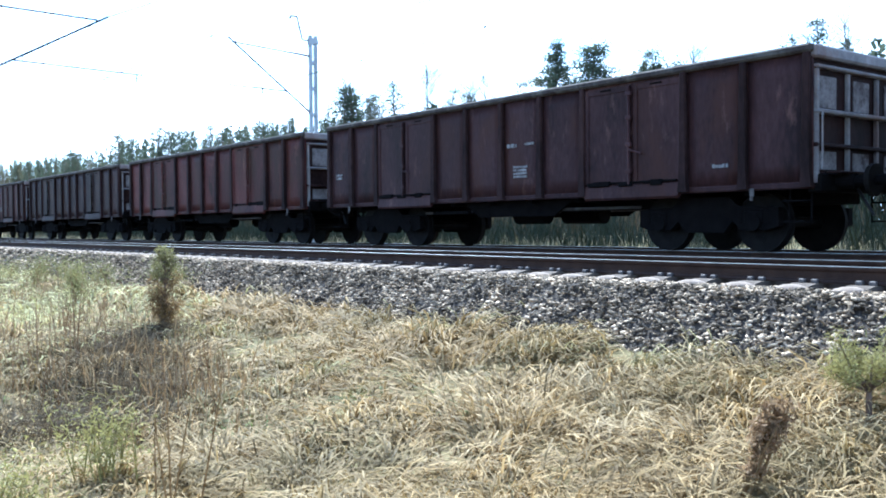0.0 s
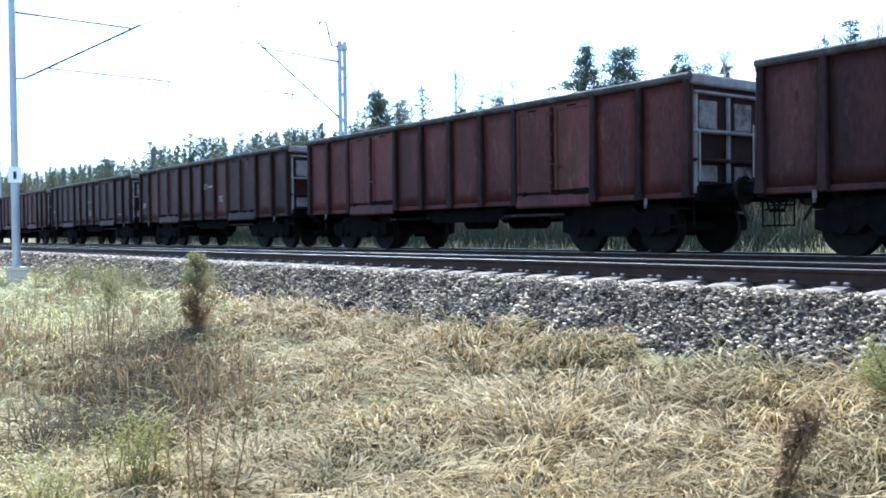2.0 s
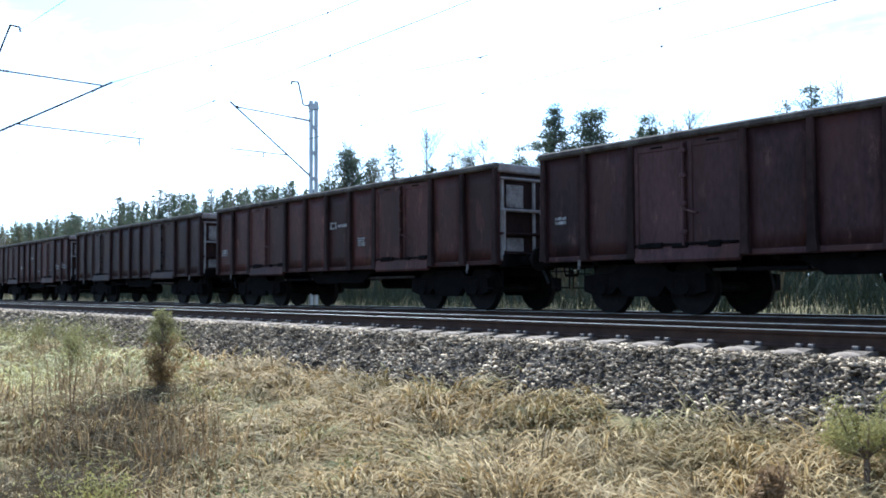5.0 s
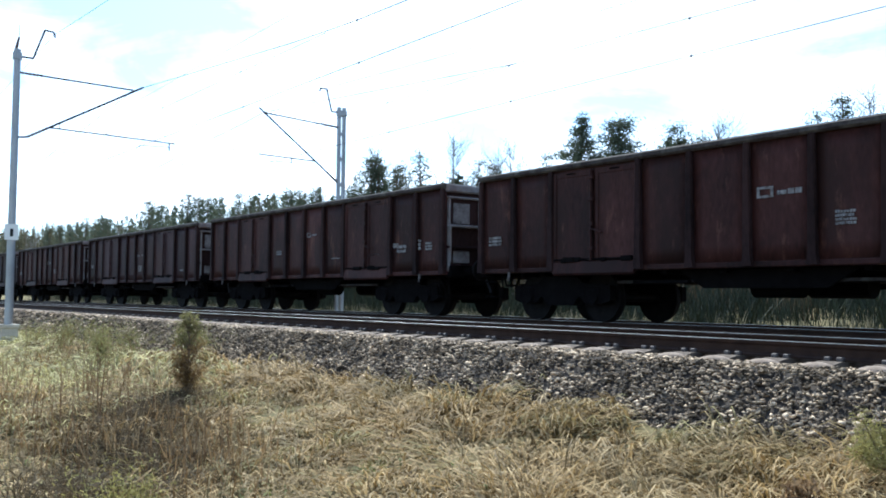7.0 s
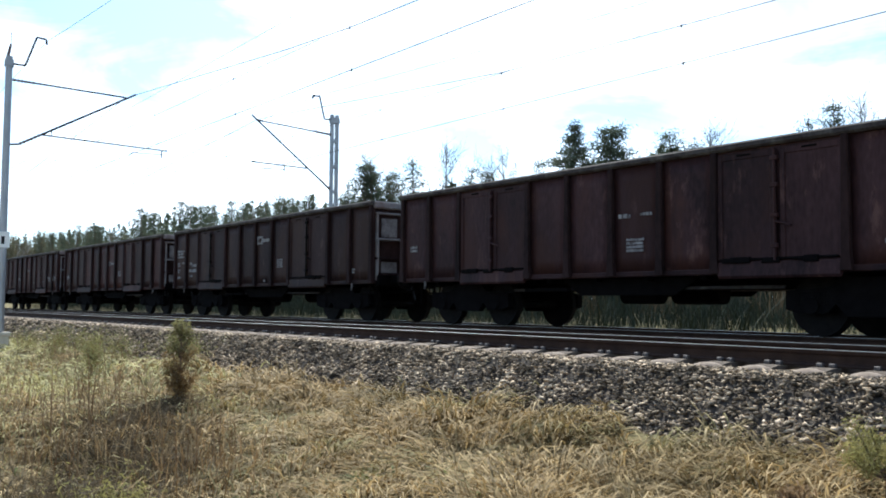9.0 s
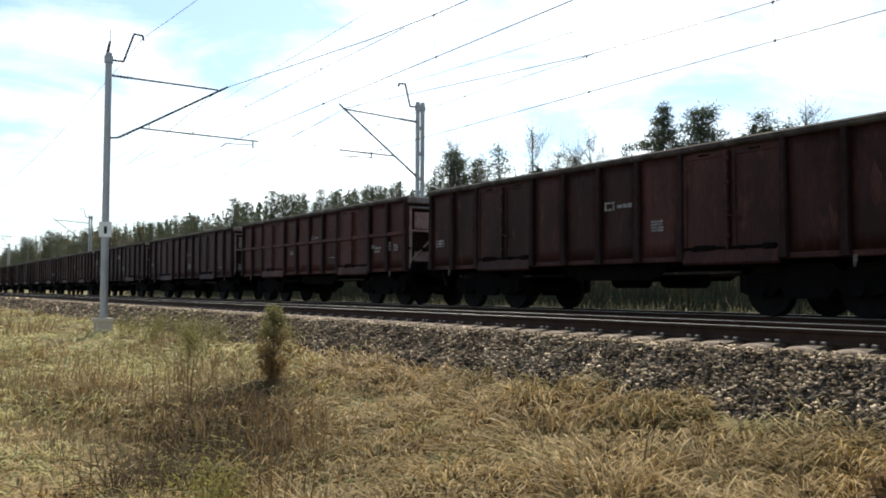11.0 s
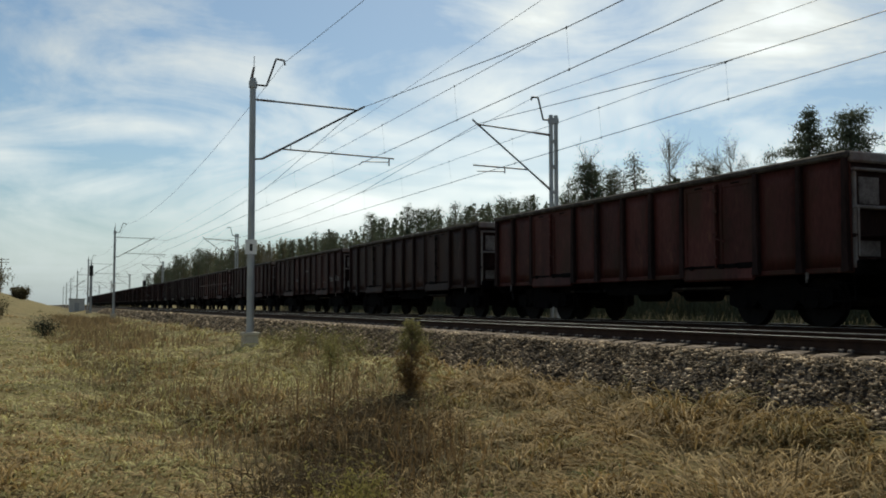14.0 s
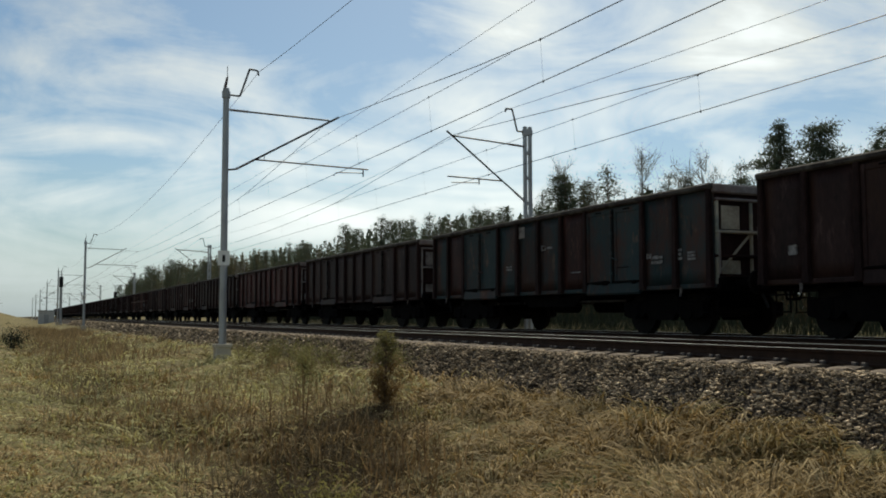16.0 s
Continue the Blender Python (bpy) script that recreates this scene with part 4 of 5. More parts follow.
def mast(x, y, side, label, twin=False, plate=True):
    """A catenary mast with its bracket over the track; side: +1 when the track lies towards +x."""
    root = empty("catenary_mast", pose(x, y, 0))
    tagged(root, label, "catenary mast", "masts of the overhead line")
    gz = -1.25
    if twin:
        for o in (-0.1, 0.1):
            b = box(o - 0.06, o + 0.06, -0.06, 0.06, -0.6, 7.1, 0.01)
            part("column", b, M_POLE, root)
        for z in np.arange(-0.2, 6.9, 0.9):
            part("batten", box(-0.11, 0.11, -0.066, 0.066, z, z + 0.12, 0.004), M_POLE, root)
        part("head_plate", box(-0.19, 0.19, -0.07, 0.07, 6.78, 7.0, 0.02), M_POLE, root)
    else:
        part("column", rod((0, 0, -0.6), (0, 0, 7.82), 0.122, 16, r2=0.1), M_POLE, root)
        part("collar", rod((0, 0, 7.5), (0, 0, 7.72), 0.135, 14), M_POLE, root)
        part("cap", rod((-0.07, 0, 7.66), (0.03, 0, 8.2), 0.06, 10, r2=0.035), M_INSUL, root)
        part("spike", rod((0.03, 0, 8.2), (0.03, 0, 8.56), 0.012, 6), M_WIRE, root)
    b = box(-0.24, 0.24, -0.24, 0.24, gz, -0.56, 0.03)
    box(-0.28, 0.28, -0.28, 0.28, -0.60, -0.48, 0.02, b)
    part("foundation", b, M_CONCRETE, root, "pale concrete foundation block")
    if twin:
        # tension tie above, strut below
        insulator((side * 0.12, 0, 6.38), (side * 0.75, 0, 6.42), root)
        part("bracket_tube", rod((side * 0.75, 0, 6.42), (side * 2.98, 0, 6.55), 0.028, 8), M_WIRE, root)
        insulator((side * 0.14, 0, 4.44), (side * 0.55, 0, 4.75), root)
        part("bracket_tube", rod((side * 0.55, 0, 4.75), (side * 3.16, 0, 6.70), 0.032, 8), M_WIRE, root)
        part("registration_tube", rod((side * 1.02, 0, 5.10), (side * 3.13, 0, 5.14), 0.026, 8), M_WIRE, root)
        part("steady_drop", rod((side * 1.93, 0, 5.12), (side * 1.93, 0, 4.92), 0.022, 6), M_WIRE, root)
        part("steady_arm", rod((side * 1.93, 0, 4.98), (side * 2.98, 0, 4.94), 0.018, 6), M_WIRE, root)
        arm = ((0.12, 6.91), (0.41, 6.91), (0.61, 7.68), (0.86, 7.68), (0.88, 7.56))
    else:
        insulator((side * 0.11, 0, 7.12), (side * 0.75, 0, 7.11), root)
        part("bracket_tube", rod((side * 0.75, 0, 7.11), (side * 3.5, 0, 7.06), 0.030, 8), M_WIRE, root)
        part("bracket_foot", rod((side * 0.1, 0, 5.15), (side * 0.34, 0, 5.18), 0.032, 8), M_WIRE, root)
        insulator((side * 0.34, 0, 5.18), (side * 0.95, 0, 5.53), root)
        part("bracket_tube", rod((side * 0.95, 0, 5.53), (side * 3.84, 0, 7.20), 0.034, 8), M_WIRE, root)
        part("registration_tube", rod((side * 1.0, 0, 5.54), (side * 4.93, 0, 5.46), 0.026, 8), M_WIRE, root)
        part("hanger", rod((side * 1.28, 0, 5.53), (side * 1.28, 0, 5.72), 0.014, 6), M_WIRE, root)
        part("steady_drop", rod((side * 4.74, 0, 5.47), (side * 4.74, 0, 5.2), 0.022, 6), M_WIRE, root)
        b = rod((side * 4.72, 0, 5.33), (side * 3.78, 0, 5.29), 0.018, 6)
        rod((side * 3.78, 0, 5.29), (side * 3.66, 0, 5.17), 0.016, 6, b)
        part("steady_arm", b, M_WIRE, root)
        arm = ((0.09, 7.61), (0.45, 7.61), (0.76, 8.54), (1.02, 8.52), (1.06, 8.36))
    # the bent arm of the earth wire
    b = None
    for (u0, z0), (u1, z1) in zip(arm, arm[1:]):
        b = rod((side * u0, 0, z0), (side * u1, 0, z1), 0.032, 8, b)
    part("earth_wire_arm", b, M_WIRE, root)
    if plate:
        pl = part("sign_plate", box(-0.185, 0.185, -0.19, -0.18, 2.03, 2.5, 0), M_SIGN, root, "white enamel plate")
        pl.rotation_euler = (0, 0, radians(-12))
        part("plate_mark", box(-0.04, 0.05, -0.194, -0.1905, 2.13, 2.36, 0), M_BLACK, pl, "dark worn mark")
    return root


near_mast = mast(NEAR_X, NEAR_Y[1], 1, "grey steel catenary mast on a concrete block beside the near track")
for i, y in enumerate(NEAR_Y):
    if i != 1:
        copy_thing(near_mast, pose(NEAR_X, y, 0))
far_mast = mast(FAR_X, FAR_Y[1], -1, "grey twin-column catenary mast behind the train", twin=True, plate=False)
for i, y in enumerate(FAR_Y):
    if i != 1:
        copy_thing(far_mast, pose(FAR_X, y, 0))


def wire(name, points, r, mat, label, droppers=None):
    cu = bpy.data.curves.new(name, "CURVE")
    cu.dimensions, cu.bevel_depth, cu.bevel_resolution = "3D", r, 1
    sp = cu.splines.new("POLY")
    sp.points.add(len(points) - 1)
    for p, q in zip(sp.points, points):
        p.co = (*q, 1)
    cu.materials.append(mat)
    return tagged(new(name, cu), label, "overhead wire")


def overhead(x, ys, z_mess, z_stitch, z_cont, z_earth, x_earth, where, dip, dip_earth):
    """Messenger wire with its stitch wires at the masts, contact wire, droppers and earth wire."""
    mess, cont, earth = [], [], []
    drops = []
    reach = 12.8
    for k, (y0, y1) in enumerate(zip(ys, ys[1:])):
        s0, s1 = (0.2 if k % 2 else -0.2), (-0.2 if k % 2 else 0.2)
        for i in range(24):
            u = i / 24
            y = y0 + u * (y1 - y0)
            sag = 4 * u * (1 - u)
            off = min(y - y0, y1 - y)
            z_low = z_stitch - dip * (1 - ((u - 0.5) / (0.5 - reach / (y1 - y0))) ** 2)
            z = z_mess + (z_stitch - z_mess) * off / reach if off < reach else z_low
            mess.append((x, y, z))
            cont.append((x + (s0 + (s1 - s0) * u) * 0.5, y, z_cont - 0.03 * sag))
            earth.append((x_earth, y, z_earth - dip_earth * sag))
            if i % 2 == 1:
                drops.append(((x, y, min(z, z_stitch)), cont[-1]))
        if k < 5:
            wire("stitch_wire", [(x, y1 - reach, z_stitch), (x, y1 - 3, z_stitch - 0.02), (x, y1 + 3, z_stitch - 0.02), (x, y1 + reach, z_stitch)], 0.0068, M_WIRE,
                 "thin stitch wire under the messenger of the %s track" % where)
    wire("messenger_wire", mess, 0.010, M_WIRE, "dark messenger wire over the %s track" % where)
    wire("contact_wire", cont, 0.0095, M_WIRE, "dark contact wire over the %s track" % where)
    wire("earth_wire", earth, 0.0075, M_WIRE, "thin earth wire along the masts of the %s track" % where)
    for p, q in drops[:44]:
        b = rod(p, q, 0.0022, 5)
        for c in (p, q):
            box(c[0] - 0.010, c[0] + 0.010, c[1] - 0.02, c[1] + 0.02, c[2] - 0.032, c[2] + 0.024, 0.004, b)
        ob = new("dropper", finish(b, "dropper", M_WIRE))
        tagged(ob, "thin dropper wire between messenger and contact wire", "overhead wire", "droppers of the overhead line")


overhead(NEAR - 0.03, NEAR_Y, 7.04, 6.04, 5.17, 8.46, NEAR_X + 1.05, "near", 0.3, 1.1)
overhead(FAR - 0.18, FAR_Y, 6.57, 5.64, 4.86, 7.62, FAR_X - 0.87, "far", 0.25, 0.75)
wire("feeder_wire", [(NEAR - 0.03, -37.5, 6.95), (NEAR - 0.03, 17.0, 6.88), (NEAR - 0.03, 30.0, 6.62), (NEAR - 0.03, 97.5, 6.7)], 0.005, M_WIRE, "thin feeder wire above the near track")


# ---- signals and hut far along the line ----
def signal(x, y, top, label):
    root = empty("railway_signal", pose(x, y, 0))
    tagged(root, label, "railway signal")
    part("post", rod((0, 0, -1.1), (0, 0, top), 0.08, 10), M_POLE, root)
    part("base", box(-0.3, 0.3, -0.3, 0.3, -1.2, -0.7, 0.03), M_CONCRETE, root)
    b = box(-0.3, 0.3, -0.12, 0.1, top - 2.6, top - 0.9, 0.1)
    part("head", b, M_BLACK, root, "black signal head")
    for k in range(4):
        part("hood", rod((0, -0.12, top - 1.2 - 0.38 * k), (0, -0.32, top - 1.22 - 0.38 * k), 0.11, 12), M_BLACK, root)
    part("ladder", box(-0.2, 0.2, 0.2, 0.22, -1.0, top - 1.0, 0), M_POLE, root)


signal(NEAR_X + 0.3, 158.0, 7.6, "tall railway signal with a black head beside the near track")
signal(FAR_X + 0.4, 183.0, 5.9, "railway signal with a black head beyond the far track")

pole = empty("utility_pole", pose(-10.6, 250, float(np.interp(-10.6, PROFILE_X, PROFILE_Z)) + 3.2))
tagged(pole, "thin wooden utility pole far off on the field", "utility pole")
part("post", rod((0, 0, -0.6), (0, 0, 9.6), 0.16, 8, r2=0.11), M_BARK, pole)
for z in (9.2, 8.5):
    part("crossarm", box(-1.7, 1.7, -0.08, 0.08, z, z + 0.14, 0.01), M_BARK, pole)

hut = empty("relay_hut", pose(5.6, 208, 0))
tagged(hut, "small pale rendered relay hut beside the line", "hut")
part("wall", box(-1.5, 1.5, -1.2, 1.2, -1.3, 1.5, 0.02), M_HUT, hut)
part("roof", box(-1.7, 1.7, -1.4, 1.4, 1.5, 1.68, 0.03), M_POLE, hut)
part("door", box(-0.45, 0.45, -1.24, -1.2, -1.2, 0.8, 0.01), M_POLE, hut)


# ---- grass ----
def tangle(x, y):
    """How thickly the dark bramble grows over the ditch, along the evergreen's shadow, 0 to 1."""
    mid = np.interp(y, [7.6, 10.4, 12.6], [2.35, 3.35, 4.6])
    return np.exp(-((x - mid) / 0.42) ** 2) * np.clip((y - 7.4) / 0.8, 0, 1) * np.clip((12.9 - y) / 0.6, 0, 1)


def blades(name, n, az, reach, seed, mat, length, upright, width=0.0042, where=None, x_max=7.0, per=26, spread=0.10):
    """Blades of matted grass, each a bent strip. They grow in tufts: a tuft shares its lean, its length and its height."""
    rng = np.random.default_rng(seed)
    k = max(8, n // per)
    r = np.exp(rng.uniform(math.log(reach[0]), math.log(reach[1]), k))
    an = np.radians(rng.uniform(az[0], az[1], k))
    cx, cy = r * np.sin(an), r * np.cos(an)
    lush = 0.5 + 0.5 * np.sin(2.3 * cx + 2.0 * np.sin(1.7 * cy)) * np.sin(1.9 * cy + 1.7 * np.sin(1.3 * cx))
    tall = rng.uniform(0.55, 1.25, k) * (0.7 + 0.5 * lush)
    lean = 2.4 * np.sin(0.9 * cx + 0.6 * cy) + 1.7 * np.sin(1.7 * cy - 0.8 * cx) + rng.normal(0, 0.7, k)
    stand = np.clip(rng.normal(upright, 0.2, k), 0.08, 1.1)
    idx = rng.integers(0, k, n)
    o = rng.normal(0, 1, (n, 2)) * (spread * (0.6 + 0.05 * r[idx]))[:, None]
    x, y, r = cx[idx] + o[:, 0], cy[idx] + o[:, 1], r[idx]
    fringe = 0.25 * np.sin(1.9 * y) + 0.15 * np.sin(4.7 * y + 2)
    keep = x < x_max + fringe
    if where is not None:
        keep &= where(x, y)
    keep &= rng.uniform(size=n) > 0.45 * tangle(x, y)
    keep &= (np.hypot(x - 5.85, y - 3.15) > 0.34) | (rng.uniform(size=n) < 0.25)
    x, y, r, idx, o = x[keep], y[keep], r[keep], idx[keep], o[keep]
    n = len(x)
    out_way = np.arctan2(o[:, 1], o[:, 0])
    dx = np.cos(lean[idx]) + 0.75 * np.cos(out_way) + rng.normal(0, 0.35, n)
    dy = np.sin(lean[idx]) + 0.75 * np.sin(out_way) + rng.normal(0, 0.35, n)
    dn = np.hypot(dx, dy) + 1e-6
    dx, dy = dx / dn, dy / dn
    ln = length * rng.uniform(0.6, 1.3, n) * tall[idx]
    ln = ln * np.where(x < ditch_x(y) - 0.5, 0.5, 1.0)
    up = np.clip(stand[idx] + rng.normal(0, 0.15, n), 0.05, 1.3)
    w = (width + 0.00045 * r) * rng.uniform(0.5, 1.35, n)
    p0 = np.stack([x, y, ground_z(x, y) - 0.015], -1)
    d = np.stack([dx, dy, np.zeros(n)], -1)
    tip = rng.uniform(-0.5, 0.5, n)
    side = np.stack([-dy, dx, tip], -1)
    zed = np.array([0, 0, 1.0])
    p1 = p0 + d * (ln * 0.30)[:, None] + zed * (ln * 0.62 * up)[:, None]
    p2 = p1 + d * (ln * 0.42)[:, None] + zed * (ln * (0.30 * up - 0.08))[:, None]
    p3 = p2 + d * (ln * 0.34)[:, None] + zed * (ln * (0.10 * up - 0.22))[:, None]
    v = np.stack([p0 - side * w[:, None], p0 + side * w[:, None], p1 - side * w[:, None], p1 + side * w[:, None],
                  p2 - side * (0.7 * w)[:, None], p2 + side * (0.7 * w)[:, None], p3 - side * (0.15 * w)[:, None], p3 + side * (0.15 * w)[:, None]], 1)
    f = np.array([[0, 1, 3, 2], [2, 3, 5, 4], [4, 5, 7, 6]])
    f = (f[None] + 8 * np.arange(n)[:, None, None]).reshape(-1, 4)
    return new(name, arrays(name, v.reshape(-1, 3), f, mat))


def patches(x, y, level):
    return np.sin(0.9 * x + 0.5 * y) + np.sin(0.7 * y - 1.1 * x + 1) + 0.6 * np.sin(2.1 * x + 1.3 * y + 2) > level


def olive_side(x, y):
    """Where the duller, greener grass grows: the verge beside the path."""
    return (x < 0.3 * y + 0.4) & (x < 4.4) & (x > ditch_x(y) - 1.0) & patches(x, y, -0.6)


tagged(blades("dry_grass", 100000, (-8, 70), (2.6, 17), 11, M_GRASS, 0.32, 0.34, 0.0032), "matted straw-coloured dry grass on the verge", "grass", kind="stuff")
tagged(blades("dry_grass", 42000, (-10, 70), (2.6, 15), 19, M_THATCH, 0.26, 0.14, 0.0045, per=3, spread=0.16), "low thatch of dead grass between the tufts", "grass", kind="stuff")
tagged(blades("dry_grass", 34000, (-8, 70), (14, 90), 12, M_GRASS, 0.36, 0.34, 0.004), "straw-coloured dry grass further along the verge", "grass", kind="stuff")
tagged(blades("dry_grass", 22000, (-14, 14), (8, 75), 18, M_PATH, 0.26, 0.3, 0.004), "short worn straw-coloured grass of the field path", "grass", kind="stuff")
tagged(blades("dry_grass", 30000, (-14, 24), (13, 62), 21, M_PATH, 0.34, 0.3, 0.006, per=10, spread=0.22), "pale olive and straw-coloured grass over the open field", "grass", kind="stuff")
tagged(blades("path_grass", 38000, (-14, 12), (4, 70), 20, M_PATH, 0.22, 0.3, 0.0042, lambda x, y: x < ditch_x(y) - 0.1, per=8, spread=0.2), "short pale olive grass of the worn field path", "grass", kind="stuff")
tagged(blades("dry_grass", 6000, (-8, 70), (0.35, 2.7), 17, M_GRASS, 0.28, 0.3, 0.004), "matted straw-coloured dry grass underfoot", "grass", kind="stuff")
tagged(blades("dry_grass", 18000, (70, 352), (0.35, 24), 13, M_GRASS, 0.36, 0.4, 0.007), "straw-coloured dry grass of the field", "grass", kind="stuff")
tagged(blades("dry_grass", 40000, (14, 80), (6.2, 20), 15, M_GRASS, 0.30, 0.5, 0.0036, lambda x, y: x > 5.6, 7.05), "straw-coloured dry grass along the foot of the ballast", "grass", kind="stuff")
tagged(blades("olive_grass", 9000, (34, 68), (6.4, 13), 23, M_OLIVE, 0.22, 0.5, 0.0034, lambda x, y: x > 6.3, 7.3), "short olive grass creeping into the foot of the ballast", "grass", kind="stuff")
tagged(blades("green_grass", 9000, (-8, 70), (3, 30), 14, M_GREEN, 0.16, 0.5, 0.003, lambda x, y: patches(x, y, 0.9)), "young green grass between the dry blades", "grass", kind="stuff")
tagged(blades("olive_grass", 15000, (18, 66), (3.2, 16), 22, M_OLIVE, 0.26, 0.4, 0.0034, lambda x, y: (x > 2.5) & patches(0.8 * x + 1.0, 0.8 * y, 0.75)), "olive grass in patches among the straw", "grass", kind="stuff")
tagged(blades("olive_grass", 24000, (-14, 48), (2.6, 30), 16, M_OLIVE, 0.24, 0.42, 0.0034, olive_side), "dull olive grass on the verge near the path", "grass", kind="stuff")


# ---- plants of the verge ----
def tuft_cloud(rng, centres, n, spread, size, flat=0.5):
    """Many small leaf quads scattered round centres; returns vertices and faces."""
    c = centres[rng.integers(0, len(centres), n)] + rng.normal(0, spread, (n, 3))
    t = turns(rng, n)
    s = size * rng.uniform(0.6, 1.4, n)
    q = np.array([[-1, -flat, 0], [1, -flat, 0], [1.2, flat, 0], [-1.1, flat, 0]])
    v = np.einsum("nij,kj->nki", t, q) * s[:, None, None] + c[:, None, :]
    return v.reshape(-1, 3), np.arange(4 * n).reshape(n, 4)


def shrub(name, label, x, y, height, width, leaf_mat, stem_mat, n, seed, leaf=0.02, low=0.25, stems=9, splay=0.5, feet=0.0):
    rng = np.random.default_rng(seed)
    z = float(ground_z(x, y))
    root = empty(name, pose(x, y, z))
    tagged(root, label, "shrub")
    pts = []
    for i in range(stems):
        b = bmesh.new()
        an, sp = rng.uniform(0, 6.28), rng.uniform(0.3, 1.0) * splay * width
        foot = Vector((*rng.normal(0, 0.5, 2) * feet, 0))
        h = height * rng.uniform(0.65, 1.0)
        tip = foot + Vector((sp * math.cos(an), sp * math.sin(an), h))
        mid = foot.lerp(tip, 0.35)
        mid.z = h * 0.45
        rod(foot - Vector((0, 0, 0.05)), mid, 0.007 * height + 0.003, 6, b, r2=0.005 * height + 0.002)
        rod(mid, tip, 0.005 * height + 0.002, 5, b, r2=0.002)
        for u in np.linspace(low, 1.0, 9):
            p = mid.lerp(tip, (u - 0.3) / 0.7) if u > 0.3 else foot.lerp(mid, u / 0.3)
            pts.append(p)
        part("stem", b, stem_mat, root)
    v, f = tuft_cloud(rng, np.array(pts), n, width * 0.13, leaf, 0.3)
    v[:, 2] = np.maximum(v[:, 2], 0.03)
    ob = part("foliage", arrays("foliage", v, f, leaf_mat), leaf_mat, root)
    return root


def evergreen(x, y, height, label, seed):
    """A young columnar evergreen: green tip, withered brown skirt of steep twigs."""
    rng = np.random.default_rng(seed)
    z = float(ground_z(x, y))
    root = empty("young_evergreen", pose(x, y, z))
    tagged(root, label, "shrub")
    b = rod((0, 0, -0.05), (0.03, 0, height * 0.95), 0.022, 7, r2=0.006)
    skirt, tips = [], []
    for i in range(90):
        u = 0.86 * rng.uniform(0.0, 1.0) ** 1.25
        an = rng.uniform(0, 6.28)
        rad = float(np.interp(u, [0, 0.2, 0.45, 0.7, 0.9], [0.13, 0.17, 0.18, 0.13, 0.045])) * height * rng.uniform(0.55, 1.15)
        p = Vector((0.03 * u, 0, u * height))
        q = p + Vector((rad * math.cos(an), rad * math.sin(an), rng.uniform(0.10, 0.24) * height))
        rod(p, q, 0.007, 5, b, r2=0.002)
        for w in (0.35, 0.6, 0.8, 1.0):
            c = p.lerp(q, w)
            (tips if c.z > (0.60 + 0.1 * rng.normal()) * height else skirt).append(c)
    part("stem", b, M_BARK, root)
    for name, pts, mat, n in (("skirt", skirt, M_BROOM, 3000), ("crown", tips, M_SAP, 1500)):
        v, f = tuft_cloud(rng, np.array(pts), n, 0.028 * height, 0.013 * height + 0.003, 0.22)
        v[:, 2] = np.maximum(v[:, 2], 0.02)
        part(name, arrays(name, v, f, mat), mat, root, "withered brown lower twigs" if name == "skirt" else "")
    return root


def small_pine(x, y, height, width, label, seed):
    """A bushy pine sapling: a short forked trunk and a broad crown of needle tufts."""
    rng = np.random.default_rng(seed)
    root = empty("small_pine", pose(x, y, float(ground_z(x, y))))
    tagged(root, label, "shrub")
    b = rod((0, 0, -0.05), (0, 0, height * 0.42), 0.024, 8, r2=0.018)
    pts = []
    for i in range(15):
        an = i * 2.4 + rng.uniform(-0.4, 0.4)
        u = rng.uniform(0.28, 0.44)
        sp = width * 0.5 * rng.uniform(0.45, 1.0)
        p = Vector((0, 0, u * height))
        top = height * rng.uniform(0.55, 1.0) * (1 - 0.25 * sp / width)
        mid = Vector((0.55 * sp * math.cos(an), 0.55 * sp * math.sin(an), p.z + 0.35 * (top - p.z)))
        q = Vector((sp * math.cos(an), sp * math.sin(an), top))
        rod(p, mid, 0.012, 6, b, r2=0.009)
        rod(mid, q, 0.009, 5, b, r2=0.003)
        pts += [mid.lerp(q, w) for w in (0.1, 0.35, 0.6, 0.85, 1.05)]
    part("trunk", b, M_BARK, root)
    v, f = tuft_cloud(rng, np.array(pts), 4200, 0.062 * width, 0.014, 0.18)
    part("crown", arrays("crown", v, f, M_YOUNG), M_YOUNG, root)
    return root


def leaning_weed(x, y, tip, label, seed):
    """A stout withered weed: a bundle of stems bent towards its tip, with clotted brown leaves above."""
    rng = np.random.default_rng(seed)
    root = empty("withered_weed", pose(x, y, float(ground_z(x, y))))
    tagged(root, label, "weed")
    tip = Vector(tip)
    pts = []
    for i in range(9):
        b = bmesh.new()
        o = Vector((rng.normal(0, 0.018), rng.normal(0, 0.018), 0))
        mid = o + tip * 0.5 + Vector((rng.normal(0, 0.02), rng.normal(0, 0.02), 0.03))
        end = o * 2.0 + tip * rng.uniform(0.8, 1.15) + Vector((rng.normal(0, 0.03), rng.normal(0, 0.03), 0))
        rod(o + Vector((0, 0, -0.05)), mid, 0.009, 5, b, r2=0.007)
        rod(mid, end, 0.007, 5, b, r2=0.003)
        part("stem", b, M_BROOM, root)
        pts += [mid.lerp(end, w) for w in (0.0, 0.25, 0.45, 0.65, 0.8, 0.9)] + [o.lerp(mid, 0.6)]
    v, f = tuft_cloud(rng, np.array(pts), 1500, 0.024, 0.014, 0.35)
    part("foliage", arrays("foliage", v, f, M_REED), M_REED, root)
    return root


